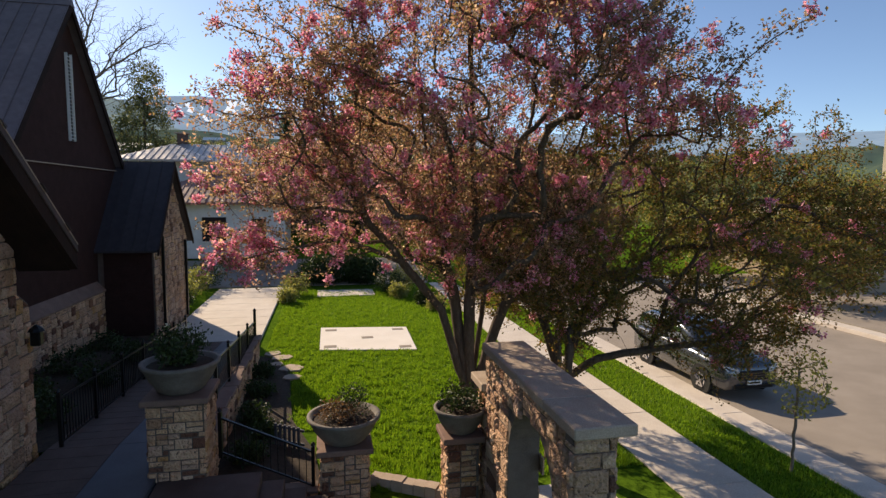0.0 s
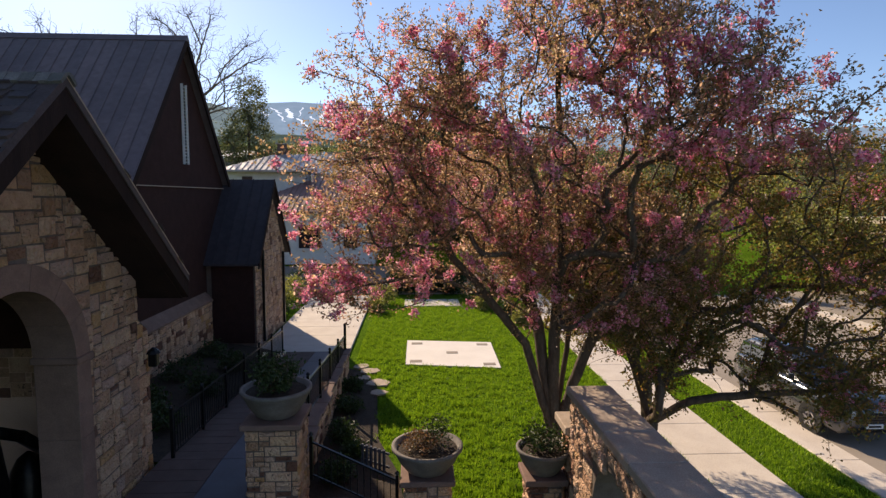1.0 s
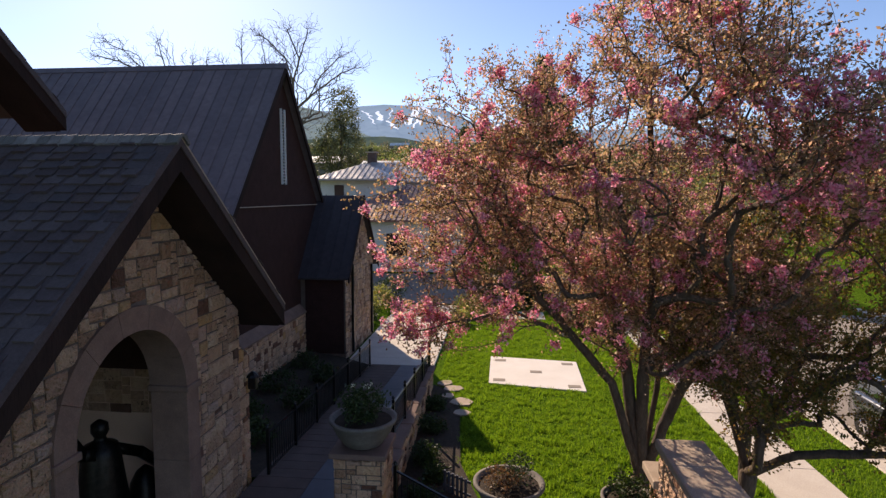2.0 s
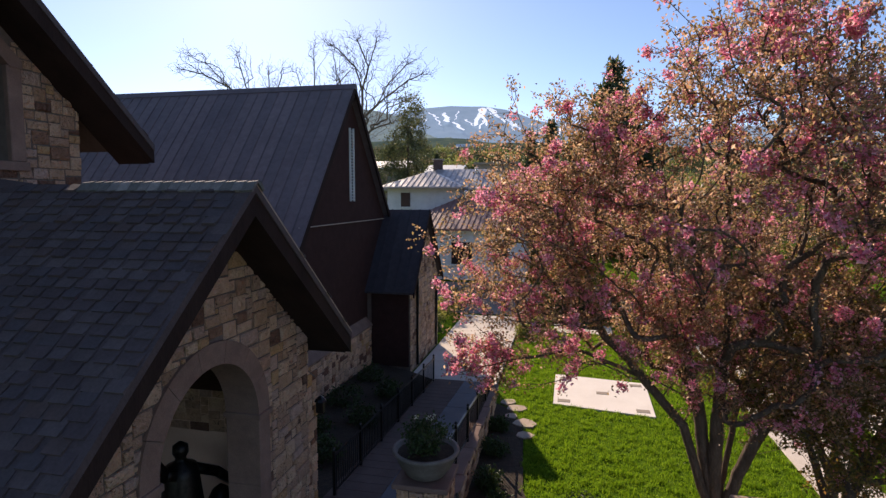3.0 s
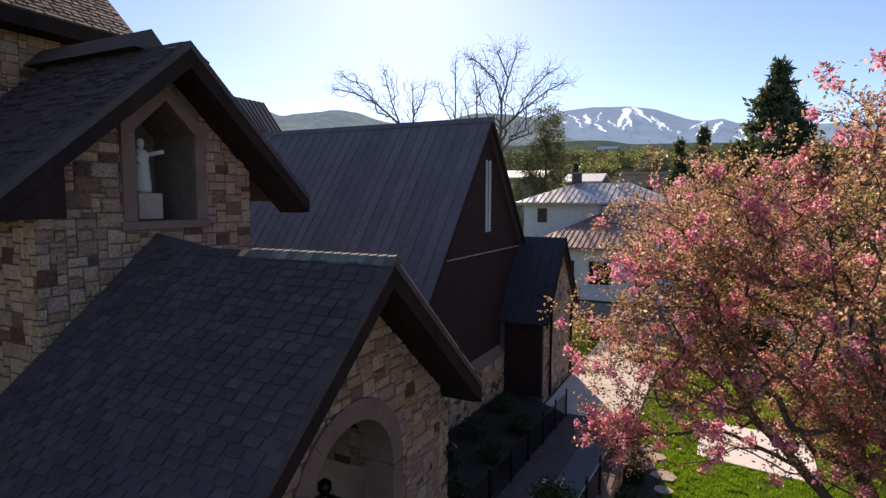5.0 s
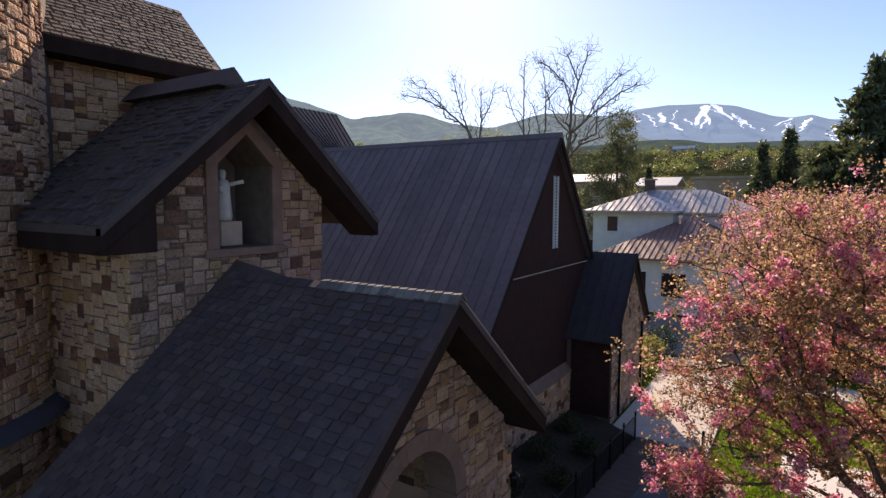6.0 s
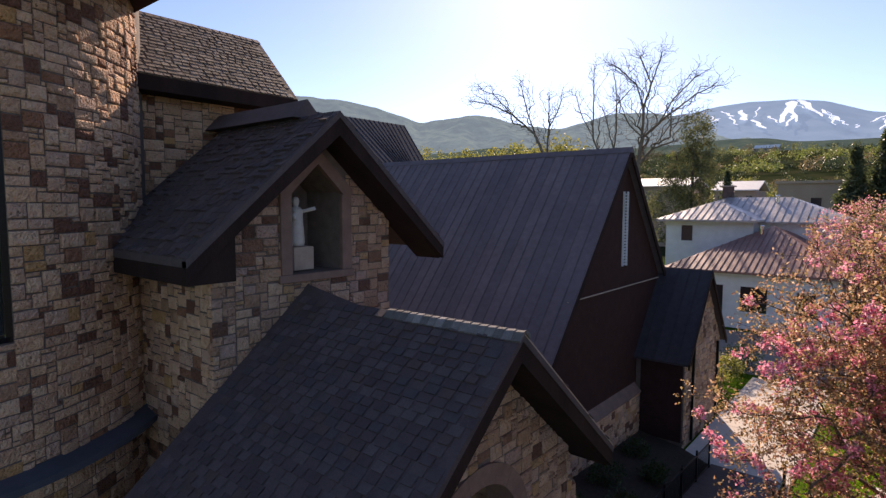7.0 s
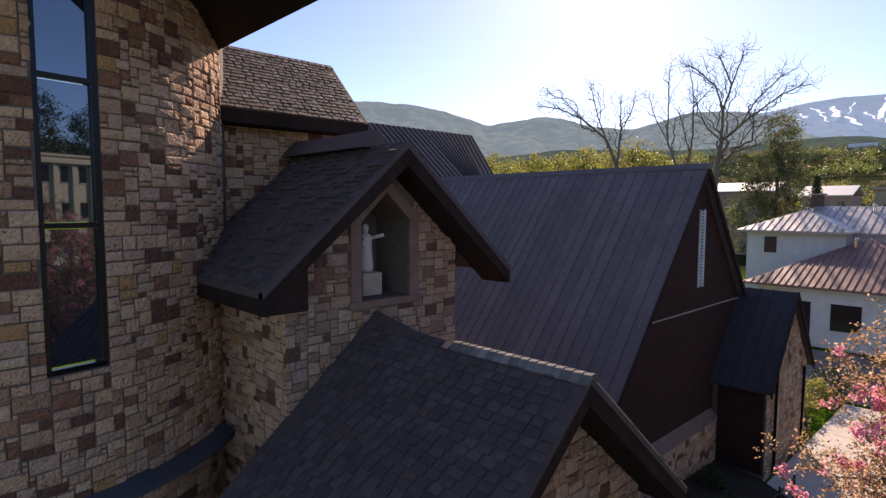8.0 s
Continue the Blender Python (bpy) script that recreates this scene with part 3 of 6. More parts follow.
porch_roof = part("porch_roof", extrude(bmesh.new(), [(-4.1, PY, PZ), (-4.1, 10.45, PZ - PS * 3.5), (-4.1, 10.45, PZ - PS * 3.5 - 0.12), (-4.1, PY, PZ - 0.12)], (-5.6, 0, 0)), SHINGLE, church)
part("left_slope", extrude(bmesh.new(), [(-4.1, PY, PZ), (-4.1, 2.4, PZ - PS * 4.55), (-4.1, 2.4, PZ - PS * 4.55 - 0.12), (-4.1, PY, PZ - 0.12)], (-5.6, 0, 0)), SHINGLE, porch_roof)
for ye in (10.45, 2.4):
    s = 1 if ye > PY else -1
    run = abs(ye - PY)
    bm = extrude(bmesh.new(), [(-4.12, PY, PZ - 0.02), (-4.12, ye, PZ - PS * run - 0.02), (-4.12, ye, PZ - PS * run - 0.42), (-4.12, PY, PZ - 0.45)], (-0.12, 0, 0))
    part("bargeboard", bm, DARKWOOD, porch_roof)
    if ye > PY:
        # Pale strip added in place of the sun's glint along this rake.
        part("drip_edge", beam(bmesh.new(), (-4.11, PY, PZ + 0.012), (-4.11, ye, PZ - PS * run + 0.012), 0.03, 0.022), CUTSTONE, porch_roof)
    bm = extrude(bmesh.new(), [(-4.24, PY, PZ - 0.40), (-4.24, ye, PZ - PS * run - 0.40), (-4.24, ye, PZ - PS * run - 0.44), (-4.24, PY, PZ - 0.44)], (-0.8, 0, 0))
    part("soffit", bm, DARKWOOD, porch_roof)
buttress = part("buttress", extrude(bmesh.new(), [(-4.95, 10.0, 0), (-4.95, 10.5, 0), (-4.95, 10.5, 3.55), (-4.95, 10.0, 3.9)], (-0.9, 0, 0)), MORTAR, church)
stonework(buttress, face_x(-4.95), [(10.0, 0), (10.5, 0), (10.5, 3.5), (10.0, 3.85)], 12)

part("saddle", extrude(bmesh.new(), [(-9.69, PY - 0.5, PZ - 0.45), (-9.69, PY + 0.25, PZ + 0.22), (-9.69, PY + 1.0, PZ - 0.6)], (0.1, -0.03, -0.02)), SHINGLE, porch_roof)
bm = bmesh.new()
vs = [bm.verts.new(c) for c in ((-9.6, PY + 0.22, PZ + 0.2), (-9.6, PY - 0.35, PZ - 0.3), (-9.6, PY + 0.9, PZ - 0.7), (-7.9, PY, PZ + 0.02))]
for f in ((0, 1, 3), (0, 3, 2), (1, 2, 3), (0, 2, 1)):
    bm.faces.new([vs[i] for i in f])
part("cricket", bm, SHINGLE, porch_roof)

# niche block
NY, NZ, NS = 7.45, 11.35, 0.86
block = part("niche_wall", bmesh.new(), MORTAR, church)
bm = bmesh.new()
for pts in ([(5.0, 0), (7.45, 0), (7.45, 7.95), (6.75, 7.95), (6.75, 9.7), (7.45, 10.35), (7.45, 10.9), (5.0, 8.82)], [(9.65, 0), (7.45, 0), (7.45, 7.95), (8.15, 7.95), (8.15, 9.7), (7.45, 10.35), (7.45, 10.9), (9.65, 9.0)]):
    extrude(bm, [(-9.7, u, v) for u, v in pts], (-1.25, 0, 0))
bmesh.ops.remove_doubles(bm, verts=bm.verts, dist=0.001)
bm.to_mesh(block.data)
bm.free()
part("niche_back", gable(-10.954, -13.6, 5.0, 9.65, 0, NY, 0.86, 10.9), MORTAR, block)
stonework(block, face_x(-9.7), [(5.0, 3.5), (9.65, 3.5), (9.65, 7.85), (5.0, 7.85)], 13, near=(-9.7, 8.5, 8.5), limit=140, mat=PALESTONE, course=(0.22, 0.4), length=(0.22, 0.6), halves=0.35, skew=0.03, tilt=0.05)
stonework(block, face_x(-9.7), [(5.0, 7.85), (6.62, 7.85), (6.62, 10.15), (5.0, 8.8)], 131, mat=PALESTONE, course=(0.22, 0.4), length=(0.22, 0.6), halves=0.35, skew=0.03, tilt=0.05)
stonework(block, face_x(-9.7), [(8.28, 7.85), (9.65, 7.85), (9.65, 9.0), (8.28, 10.15)], 132, mat=PALESTONE, course=(0.22, 0.4), length=(0.22, 0.6), halves=0.35, skew=0.03, tilt=0.05)
for s in (-1, 1):
    ring = [(7.45, 10.3), (7.45 + s * 0.72, 9.63), (7.45 + s * 0.96, 9.63), (7.45 + s * 0.96, 9.76), (7.45, 10.62)]
    part("niche_head", extrude(bmesh.new(), [(-9.60, u, v) for u, v in ring], (-0.14, 0, 0)), ARCHSTONE, block)
stonework(block, lambda u, v, d: (u, 5.0 - d, v), [(-13.4, 3.5), (-9.7, 3.5), (-9.7, 8.5), (-13.4, 8.5)], 14, limit=120, near=(-9.7, 5, 7), course=(0.22, 0.4), length=(0.22, 0.6), halves=0.35, skew=0.03, tilt=0.05)
for dims in ((-9.74, -9.62, 6.50, 6.78, 7.95, 9.66), (-9.74, -9.62, 8.12, 8.40, 7.95, 9.66), (-9.74, -9.6, 6.45, 8.45, 7.78, 7.95)):
    part("niche_frame", boxed(*dims, bevel=0.015), ARCHSTONE, block)
niche_roof = roof_side(church, -8.85, -14.4, NY, NZ, 10.8, NS, 0.14, SHINGLE, "niche_roof")
roof_side(niche_roof, -8.85, -13.4, NY, NZ, 4.15, NS, 0.14, SHINGLE, "left_slope")
for ye in (10.8, 4.15):
    run = abs(ye - NY)
    part("bargeboard", extrude(bmesh.new(), [(-8.87, NY, NZ - 0.03), (-8.87, ye, NZ - NS * run - 0.03), (-8.87, ye, NZ - NS * run - 0.4), (-8.87, NY, NZ - 0.5)], (-0.14, 0, 0)), DARKWOOD, niche_roof)
    part("soffit", extrude(bmesh.new(), [(-9.01, NY, NZ - 0.42), (-9.01, ye, NZ - NS * run - 0.38), (-9.01, ye, NZ - NS * run - 0.42), (-9.01, NY, NZ - 0.46)], (-0.8, 0, 0)), DARKWOOD, niche_roof)
part("eave_box", extrude(bmesh.new(), [(-8.9, 4.17, 8.40), (-8.9, 4.17, 8.06), (-8.9, 5.06, 8.06), (-8.9, 5.06, 9.1)], (-4.4, 0, 0)), DARKWOOD, niche_roof)
part("ridge_step", extrude(bmesh.new(), [(-10.0, 7.1, 11.3), (-10.0, 7.5, 11.72), (-10.0, 7.9, 11.3)], (-4.0, 0, 0)), SHINGLE, niche_roof)

# round tower
TX, TY, TR = -16.1, 0.83, 5.3
def round_wall(u, v, d):
    a = u / TR
    return (TX + (TR + d) * math.cos(a), TY + (TR + d) * math.sin(a), v)

WIN = (0.47, 1.46)                   # along the wall, from the x axis
tower = part("tower_wall", bmesh.new(), MORTAR, church)
bm = bmesh.new()
cuts = [math.radians(a) * TR for a in range(-60, 75, 4)]
cuts = sorted([c for c in cuts if not WIN[0] - 0.1 < c < WIN[1] + 0.1] + [WIN[0], (WIN[0] + WIN[1]) / 2, WIN[1]])
for u0, u1 in zip(cuts, cuts[1:]):
    spans = ((0, 7.15), (15.0, 16.4)) if WIN[0] - 0.01 <= u0 < WIN[1] - 0.01 else ((0, 16.4),)
    for z0, z1 in spans:
        ring = [round_wall(u0, z0, 0), round_wall(u1, z0, 0), round_wall(u1, z1, 0), round_wall(u0, z1, 0)]
        back = [round_wall(u0, z0, -0.5), round_wall(u1, z0, -0.5), round_wall(u1, z1, -0.5), round_wall(u0, z1, -0.5)]
        a, b = [bm.verts.new(p) for p in ring], [bm.verts.new(p) for p in back]
        for f in (a, b[::-1], (a[0], b[0], b[1], a[1]), (a[1], b[1], b[2], a[2]), (a[2], b[2], b[3], a[3]), (a[3], b[3], b[0], a[0])):
            bm.faces.new(f)
bmesh.ops.remove_doubles(bm, verts=bm.verts, dist=0.001)
bm.to_mesh(tower.data)
bm.free()
BIG = dict(course=(0.18, 0.36), length=(0.24, 0.56), halves=0.4, skew=0.03, tilt=0.06, proud=(0.015, 0.05))
stonework(tower, round_wall, [(WIN[1], 0.0), (5.2, 0.0), (5.2, 16.2), (WIN[1], 16.2)], 15, near=(-11.5, 3.0, 9.5), limit=260, **BIG)
stonework(tower, round_wall, [(-5.0, 0.0), (WIN[1], 0.0), (WIN[1], 7.13), (-5.0, 7.13)], 151, limit=120, near=(-11, 2, 7), **BIG)
stonework(tower, round_wall, [(-5.0, 7.13), (WIN[0], 7.13), (WIN[0], 16.2), (-5.0, 16.2)], 152, limit=80, near=(-11, 1, 9), **BIG)
GLASS, gt, gb = material("dark_glass", 0.015, 0.0, 0.5)
gb.inputs["Base Color"].default_value = (0.02, 0.022, 0.025, 1)
gb.inputs["Metallic"].default_value = 0.0
gb.inputs["Specular IOR Level"].default_value = 1.0
gb.inputs["IOR"].default_value = 2.1
# Blue of a deeper reflected sky is put into the specular tint.
gb.inputs["Specular Tint"].default_value = (0.66, 0.82, 1.0, 1)
window = empty("tower_window")
window.parent = church
for z0, z1 in ((7.28, 9.6), (9.72, 12.05), (12.17, 15.0)):
    bm = bmesh.new()
    ps = [round_wall(WIN[0] + 0.06, z0, -0.12), round_wall(WIN[1] - 0.06, z0, -0.12), round_wall(WIN[1] - 0.06, z1, -0.12), round_wall(WIN[0] + 0.06, z1, -0.12)]
    nrm = (Vector(ps[1]) - Vector(ps[0])).cross(Vector((0, 0, 1))).normalized()
    part("pane", extrude(bm, ps, nrm * -0.02), GLASS, window)
for z in (7.2, 9.66, 12.11):
    part("transom", beam(bmesh.new(), round_wall(WIN[0], z, -0.09), round_wall(WIN[1], z, -0.09), 0.12, 0.09), IRON, window)
for u in (WIN[0] + 0.04, WIN[1] - 0.04):
    part("mullion", beam(bmesh.new(), round_wall(u, 7.12, -0.07), round_wall(u, 15.0, -0.07), 0.07, 0.1), IRON, window)
bm = bmesh.new()
for u0, u1 in zip(np.arange(-2.0, 5.0, 0.35), np.arange(-1.65, 5.35, 0.35)):
    ring = [round_wall(u0, 4.95, 0.0), round_wall(u0, 4.85, 0.42), round_wall(u0, 4.72, 0.42), round_wall(u0, 4.72, 0.0)]
    other = [round_wall(u1, 4.95, 0.0), round_wall(u1, 4.85, 0.42), round_wall(u1, 4.72, 0.42), round_wall(u1, 4.72, 0.0)]
    a, b = [bm.verts.new(p) for p in ring], [bm.verts.new(p) for p in other]
    for i in range(4):
        bm.faces.new((a[i], b[i], b[(i + 1) % 4], a[(i + 1) % 4]))
bmesh.ops.remove_doubles(bm, verts=bm.verts, dist=0.001)
part("tower_ledge", bm, PAVING, church)
part("tower_roof", extrude(bmesh.new(), [(-8.0, 5.2, 13.6), (-8.0, 5.2, 13.95), (-8.0, 0.8, 16.75), (-8.0, -3.6, 13.95), (-8.0, -3.6, 13.6), (-8.0, 0.8, 16.4)], (-14.0, 0, 0)), DARKWOOD, church)

# roof behind the tower
back_wall = part("back_wall", boxed(-18.0, -13.8, 4.5, 9.2, 0, 12.3), MORTAR, church)
stonework(back_wall, face_x(-13.8), [(4.6, 8.0), (9.2, 8.0), (9.2, 12.2), (4.6, 12.2)], 16, limit=60)
pts = [(-13.1, 5.2, 12.35), (-13.1, 9.5, 12.35), (-15.5, 9.8, 14.45), (-15.5, 4.6, 14.45)]
back_roof = part("back_roof", extrude(bmesh.new(), pts, (-0.1, 0, -0.12)), WOODSHINGLE, church)
part("fascia", boxed(-13.25, -13.1, 4.8, 9.5, 12.0, 12.33), DARKWOOD, back_roof)
part("soffit", boxed(-13.9, -13.25, 4.8, 9.45, 12.0, 12.06), DARKWOOD, back_roof)
part("rear_slope", extrude(bmesh.new(), [(-15.5, 4.6, 14.45), (-15.5, 9.8, 14.45), (-18.0, 9.5, 12.35), (-18.0, 4.6, 12.35)], (0, 0, -0.12)), WOODSHINGLE, back_roof)

# hall
HY, HZ, HS = 19.95, 11.45, 1.2
hall = part("hall_wall", gable(-7.9, -24.0, 14.2, 25.7, 0, HY, HS, HZ - 0.15), SIDING, church)
hall_roof = empty("hall_roof")
hall_roof.parent = church
for s, n in ((-1, 17), (1, 0)):
    ye = HY + s * 6.4
    ze = HZ - HS * 6.4
    w = 0.43
    for i in range(38):
        x0 = -7.62 - i * w
        bm = extrude(bmesh.new(), [(x0, HY, HZ), (x0, ye, ze), (x0, ye, ze - 0.1), (x0, HY, HZ - 0.1)], (-w + 0.003, 0, 0))
        extrude(bm, [(x0, HY, HZ + 0.035), (x0, ye, ze + 0.035), (x0, ye, ze), (x0, HY, HZ)], (-0.03, 0, 0))
        part("seam_panel", bm, SEAM, hall_roof)
    bm = extrude(bmesh.new(), [(-7.6, HY, HZ + 0.02), (-7.6, ye, ze + 0.02), (-7.6, ye, ze - 0.24), (-7.6, HY, HZ - 0.28)], (-0.06, 0, 0))
    part("bargeboard", bm, DARKWOOD, hall_roof)
part("ridge_cap", extrude(bmesh.new(), [(-7.58, HY - 0.16, HZ - 0.15), (-7.58, HY, HZ + 0.06), (-7.58, HY + 0.16, HZ - 0.15)], (-16.4, 0, 0)), SEAM, hall_roof)
louver = empty("louver")
louver.parent = hall
for i in range(24):
    z = 7.2 + i * 0.112
    part("slat", extrude(bmesh.new(), [(-7.88, 19.95, z + 0.03), (-7.80, 19.95, z), (-7.80, 19.95, z + 0.018), (-7.88, 19.95, z + 0.05)], (0, 0.32, 0)), WHITE, louver)
part("backing", boxed(-7.897, -7.882, 19.95, 20.27, 7.15, 9.9), IRON, louver)
for y in (19.935, 20.27):
    part("stile", boxed(-7.895, -7.81, y, y + 0.015, 7.15, 9.9), WHITE, louver)
part("band", boxed(-7.895, -7.84, 15.7, 24.2, 6.34, 6.37), CUTSTONE, hall)
base = part("hall_base", boxed(-8.4, -7.7, 14.2, 21.6, 0, 2.0), MORTAR, church)
stonework(base, face_x(-7.7), [(14.2, 0.3), (21.6, 0.3), (21.6, 2.0), (14.2, 2.0)], 17)

part("base_cap", extrude(bmesh.new(), [(-7.62, 14.1, 2.0), (-7.62, 14.1, 2.06), (-7.92, 14.1, 2.38), (-7.92, 14.1, 2.0)], (0, 7.5, 0)), ARCHSTONE, base)

# rear wing
part("rear_wall", boxed(-33.5, -26.6, 12, 29.0, 0, 11.6), SIDING, church)
rear_roof = empty("rear_roof")
rear_roof.parent = church
for i in range(44):
    y0 = 31.5 - i * 0.45
    skew = 2.1 if i < 4 else 2.1 * max(0.0, 1 - (i - 3) / 8)
    bm = extrude(bmesh.new(), [(-30, y0, 15.43), (-30, y0 - 0.447, 15.43), (-25.5, y0 - 0.447 - skew, 11.7), (-25.5, y0 - skew, 11.7)], (-0.07, 0, -0.1))
    extrude(bm, [(-30, y0, 15.46), (-30, y0 - 0.04, 15.46), (-25.5, y0 - 0.04 - skew, 11.73), (-25.5, y0 - skew, 11.73)], (-0.03, 0, -0.035))
    part("seam_panel", bm, SLATE, rear_roof)
part("rear_slope", extrude(bmesh.new(), [(-30, 11.7, 15.43), (-30, 31.5, 15.43), (-34.5, 29.4, 11.7), (-34.5, 11.7, 11.7)], (0, 0, -0.1)), SLATE, rear_roof)

# annex
AY, AZ, AS = 24.2, 6.75, 1.2
annex = part("annex_wall", gable(-6.05, -9.0, 21.75, 26.65, 0, AY, AS, AZ - 0.16), MORTAR, church)
stonework(annex, face_x(-6.05), [(21.75, 0), (26.65, 0), (26.65, 3.6), (24.2, 6.55), (21.75, 3.6)], 18, near=(-6, 23, 3), mat=PALESTONE, course=(0.22, 0.4), length=(0.22, 0.6), halves=0.35, skew=0.03, tilt=0.05)
part("side_boarding", boxed(-7.7, -6.1, 21.7, 21.748, 0.3, 3.5), SIDING, annex)
for y, top in ((22.6, 3.9), (26.1, 3.5)):
    strip = part("downspout", boxed(-6.0, -5.9, y - 0.05, y + 0.05, 0.15, top, bevel=0.012), IRON, annex)
    for z in (0.9, 2.4):
        part("bracket", boxed(-6.02, -5.885, y - 0.075, y + 0.075, z, z + 0.04), IRON, strip)
annex_roof = empty("annex_roof")
annex_roof.parent = church
for s in (-1, 1):
    ye, ze = AY + s * 2.75, AZ - AS * 2.75
    for i in range(8):
        x0 = -5.8 - i * 0.43
        bm = extrude(bmesh.new(), [(x0, AY, AZ), (x0, ye, ze), (x0, ye, ze - 0.08), (x0, AY, AZ - 0.08)], (-0.427, 0, 0))
        extrude(bm, [(x0, AY, AZ + 0.03), (x0, ye, ze + 0.03), (x0, ye, ze), (x0, AY, AZ)], (-0.03, 0, 0))
        part("seam_panel", bm, DARKSEAM, annex_roof)
    part("bargeboard", extrude(bmesh.new(), [(-5.78, AY, AZ + 0.02), (-5.78, ye, ze + 0.02), (-5.78, ye, ze - 0.2), (-5.78, AY, AZ - 0.2)], (-0.06, 0, 0)), DARKWOOD, annex_roof)

# ---- arch gateway ----
gateway = tagged(part("arch_gateway", bmesh.new(), MORTAR), "free-standing stone arch wall with a flat stone cap on the lawn", "arch wall")
GY, GZ, GR = 6.15, 1.85, 0.8
arc = [(GY + GR * math.cos(a), GZ + GR * math.sin(a)) for a in np.linspace(0, math.pi / 2, 8)]
bm = bmesh.new()
for ring in ([(GY + GR, 0), (8.0, 0), (8.0, 3.0), (GY, 3.0)] + arc[::-1], [(GY - GR, 0), (4.85, 0), (4.85, 3.0), (GY, 3.0)] + [(2 * GY - p[0], p[1]) for p in arc[::-1]]):
    extrude(bm, [(2.58, u, v) for u, v in ring], (0.46, 0, 0))
bm.to_mesh(gateway.data)
bm.free()
hole = lambda u, v: abs(u - GY) < GR + 0.04 and v < GZ or math.hypot(u - GY, v - GZ) < GR + 0.06
stonework(gateway, lambda u, v, d: (2.58 - d, u, v), [(4.85, 0), (8.0, 0), (8.0, 3.0), (4.85, 3.0)], 20, free=hole, mat=PALESTONE, skew=0.03, tilt=0.05)
stonework(gateway, lambda u, v, d: (3.04 + d, u, v), [(4.85, 0), (8.0, 0), (8.0, 3.0), (4.85, 3.0)], 21, free=hole, mat=PALESTONE, skew=0.03, tilt=0.05)
stonework(gateway, lambda u, v, d: (u, 4.85 - d, v), [(2.58, 0), (3.04, 0), (3.04, 3.0), (2.58, 3.0)], 22, mat=PALESTONE, skew=0.02, tilt=0.1)
for i in range(4):
    part("cap_stone", boxed(2.5, 3.2, 4.68 + 0.855 * i, 4.68 + 0.855 * (i + 1) - 0.004, 3.0, 3.13, bevel=0.015), CUTSTONE, gateway)
pier = part("pier", boxed(2.66, 3.16, 8.2, 8.74, 0, 2.3), MORTAR, gateway)
stonework(pier, lambda u, v, d: (2.66 - d, u, v), [(8.2, 0), (8.74, 0), (8.74, 2.3), (8.2, 2.3)], 23)
stonework(pier, lambda u, v, d: (u, 8.2 - d, v), [(2.66, 0), (3.16, 0), (3.16, 2.3), (2.66, 2.3)], 24)
part("pier_cap", boxed(2.52, 3.2, 8.14, 8.84, 2.3, 2.43, bevel=0.015), CUTSTONE, pier)


def planter(at, rim, height, top, width, label, seed):
    """A stone pillar, and on it a cast bowl with soil."""
    x, y = at
    pillar = tagged(empty("stone_pillar", (x, y, 0)), "squared rubble stone pillar with a flat cap", "pillar", "pillars with bowls")
    h = width / 2
    core = part("core", boxed(-h, h, -h, h, 0, top - 0.1), MORTAR, pillar)
    for k, f in enumerate((lambda u, v, d: (h + d, u, v), lambda u, v, d: (-h - d, u, v), lambda u, v, d: (u, -h - d, v), lambda u, v, d: (u, h + d, v))):
        stonework(core, f, [(-h, 0), (h, 0), (h, top - 0.1), (-h, top - 0.1)], seed + k, course=(0.12, 0.24), length=(0.18, 0.42))
    part("cap", boxed(-h - 0.09, h + 0.09, -h - 0.09, h + 0.09, top - 0.1, top, bevel=0.015), ARCHSTONE, pillar)
    bowl = tagged(empty("bowl_planter", (x, y, top)), label, "planter", "bowl planters")
    r = rim
    part("bowl", lathe(bmesh.new(), [(r * 0.5, 0), (r * 0.58, 0.03), (r * 0.8, height * 0.45), (r * 0.93, height * 0.8), (r * 0.97, height * 0.86), (r, height * 0.9), (r, height), (r * 0.9, height), (r * 0.86, height * 0.86)], 32), BOWL, bowl, smooth=True)
    part("soil", lathe(bmesh.new(), [(r * 0.85, height * 0.8), (r * 0.85, height * 0.86), (r * 0.3, height * 0.93)], 20), SOIL, bowl)
    return bowl


planter((-2.29, 9.5), 0.62, 0.5, 2.2, 0.85, "grey cast bowl planter with green plants on a stone pillar", 30)
planter((0.38, 9.7), 0.66, 0.48, 1.02, 0.8, "grey cast bowl planter with heather and soil on a stone pillar", 40)
planter((2.28, 8.6), 0.45, 0.42, 1.5, 0.52, "grey cast bowl planter in tree shade on a stone pillar", 50)


# ---- crabapple trees ----
CRABLEAF = leaf_material("crabapple_leaf", ((0.0, (0.12, 0.11, 0.055)), (0.25, (0.22, 0.185, 0.10)), (0.5, (0.285, 0.21, 0.135)), (0.75, (0.31, 0.185, 0.16)), (0.9, (0.36, 0.27, 0.22)), (1.0, (0.62, 0.54, 0.47))), 0.62, 0.6, through=(1.75, 1.45, 1.1))
OLIVELEAF = leaf_material("olive_crabapple_leaf", ((0.0, (0.055, 0.068, 0.022)), (0.4, (0.15, 0.145, 0.045)), (0.75, (0.23, 0.165, 0.065)), (1.0, (0.27, 0.135, 0.075))), 0.55, through=(1.6, 1.45, 0.8))
BLOSSOM = leaf_material("pink_blossom", ((0.0, (0.68, 0.20, 0.36)), (0.4, (0.80, 0.36, 0.50)), (0.75, (0.92, 0.62, 0.70)), (1.0, (0.58, 0.13, 0.27))), 0.5, 0.2, through=(1.4, 1.2, 1.15))


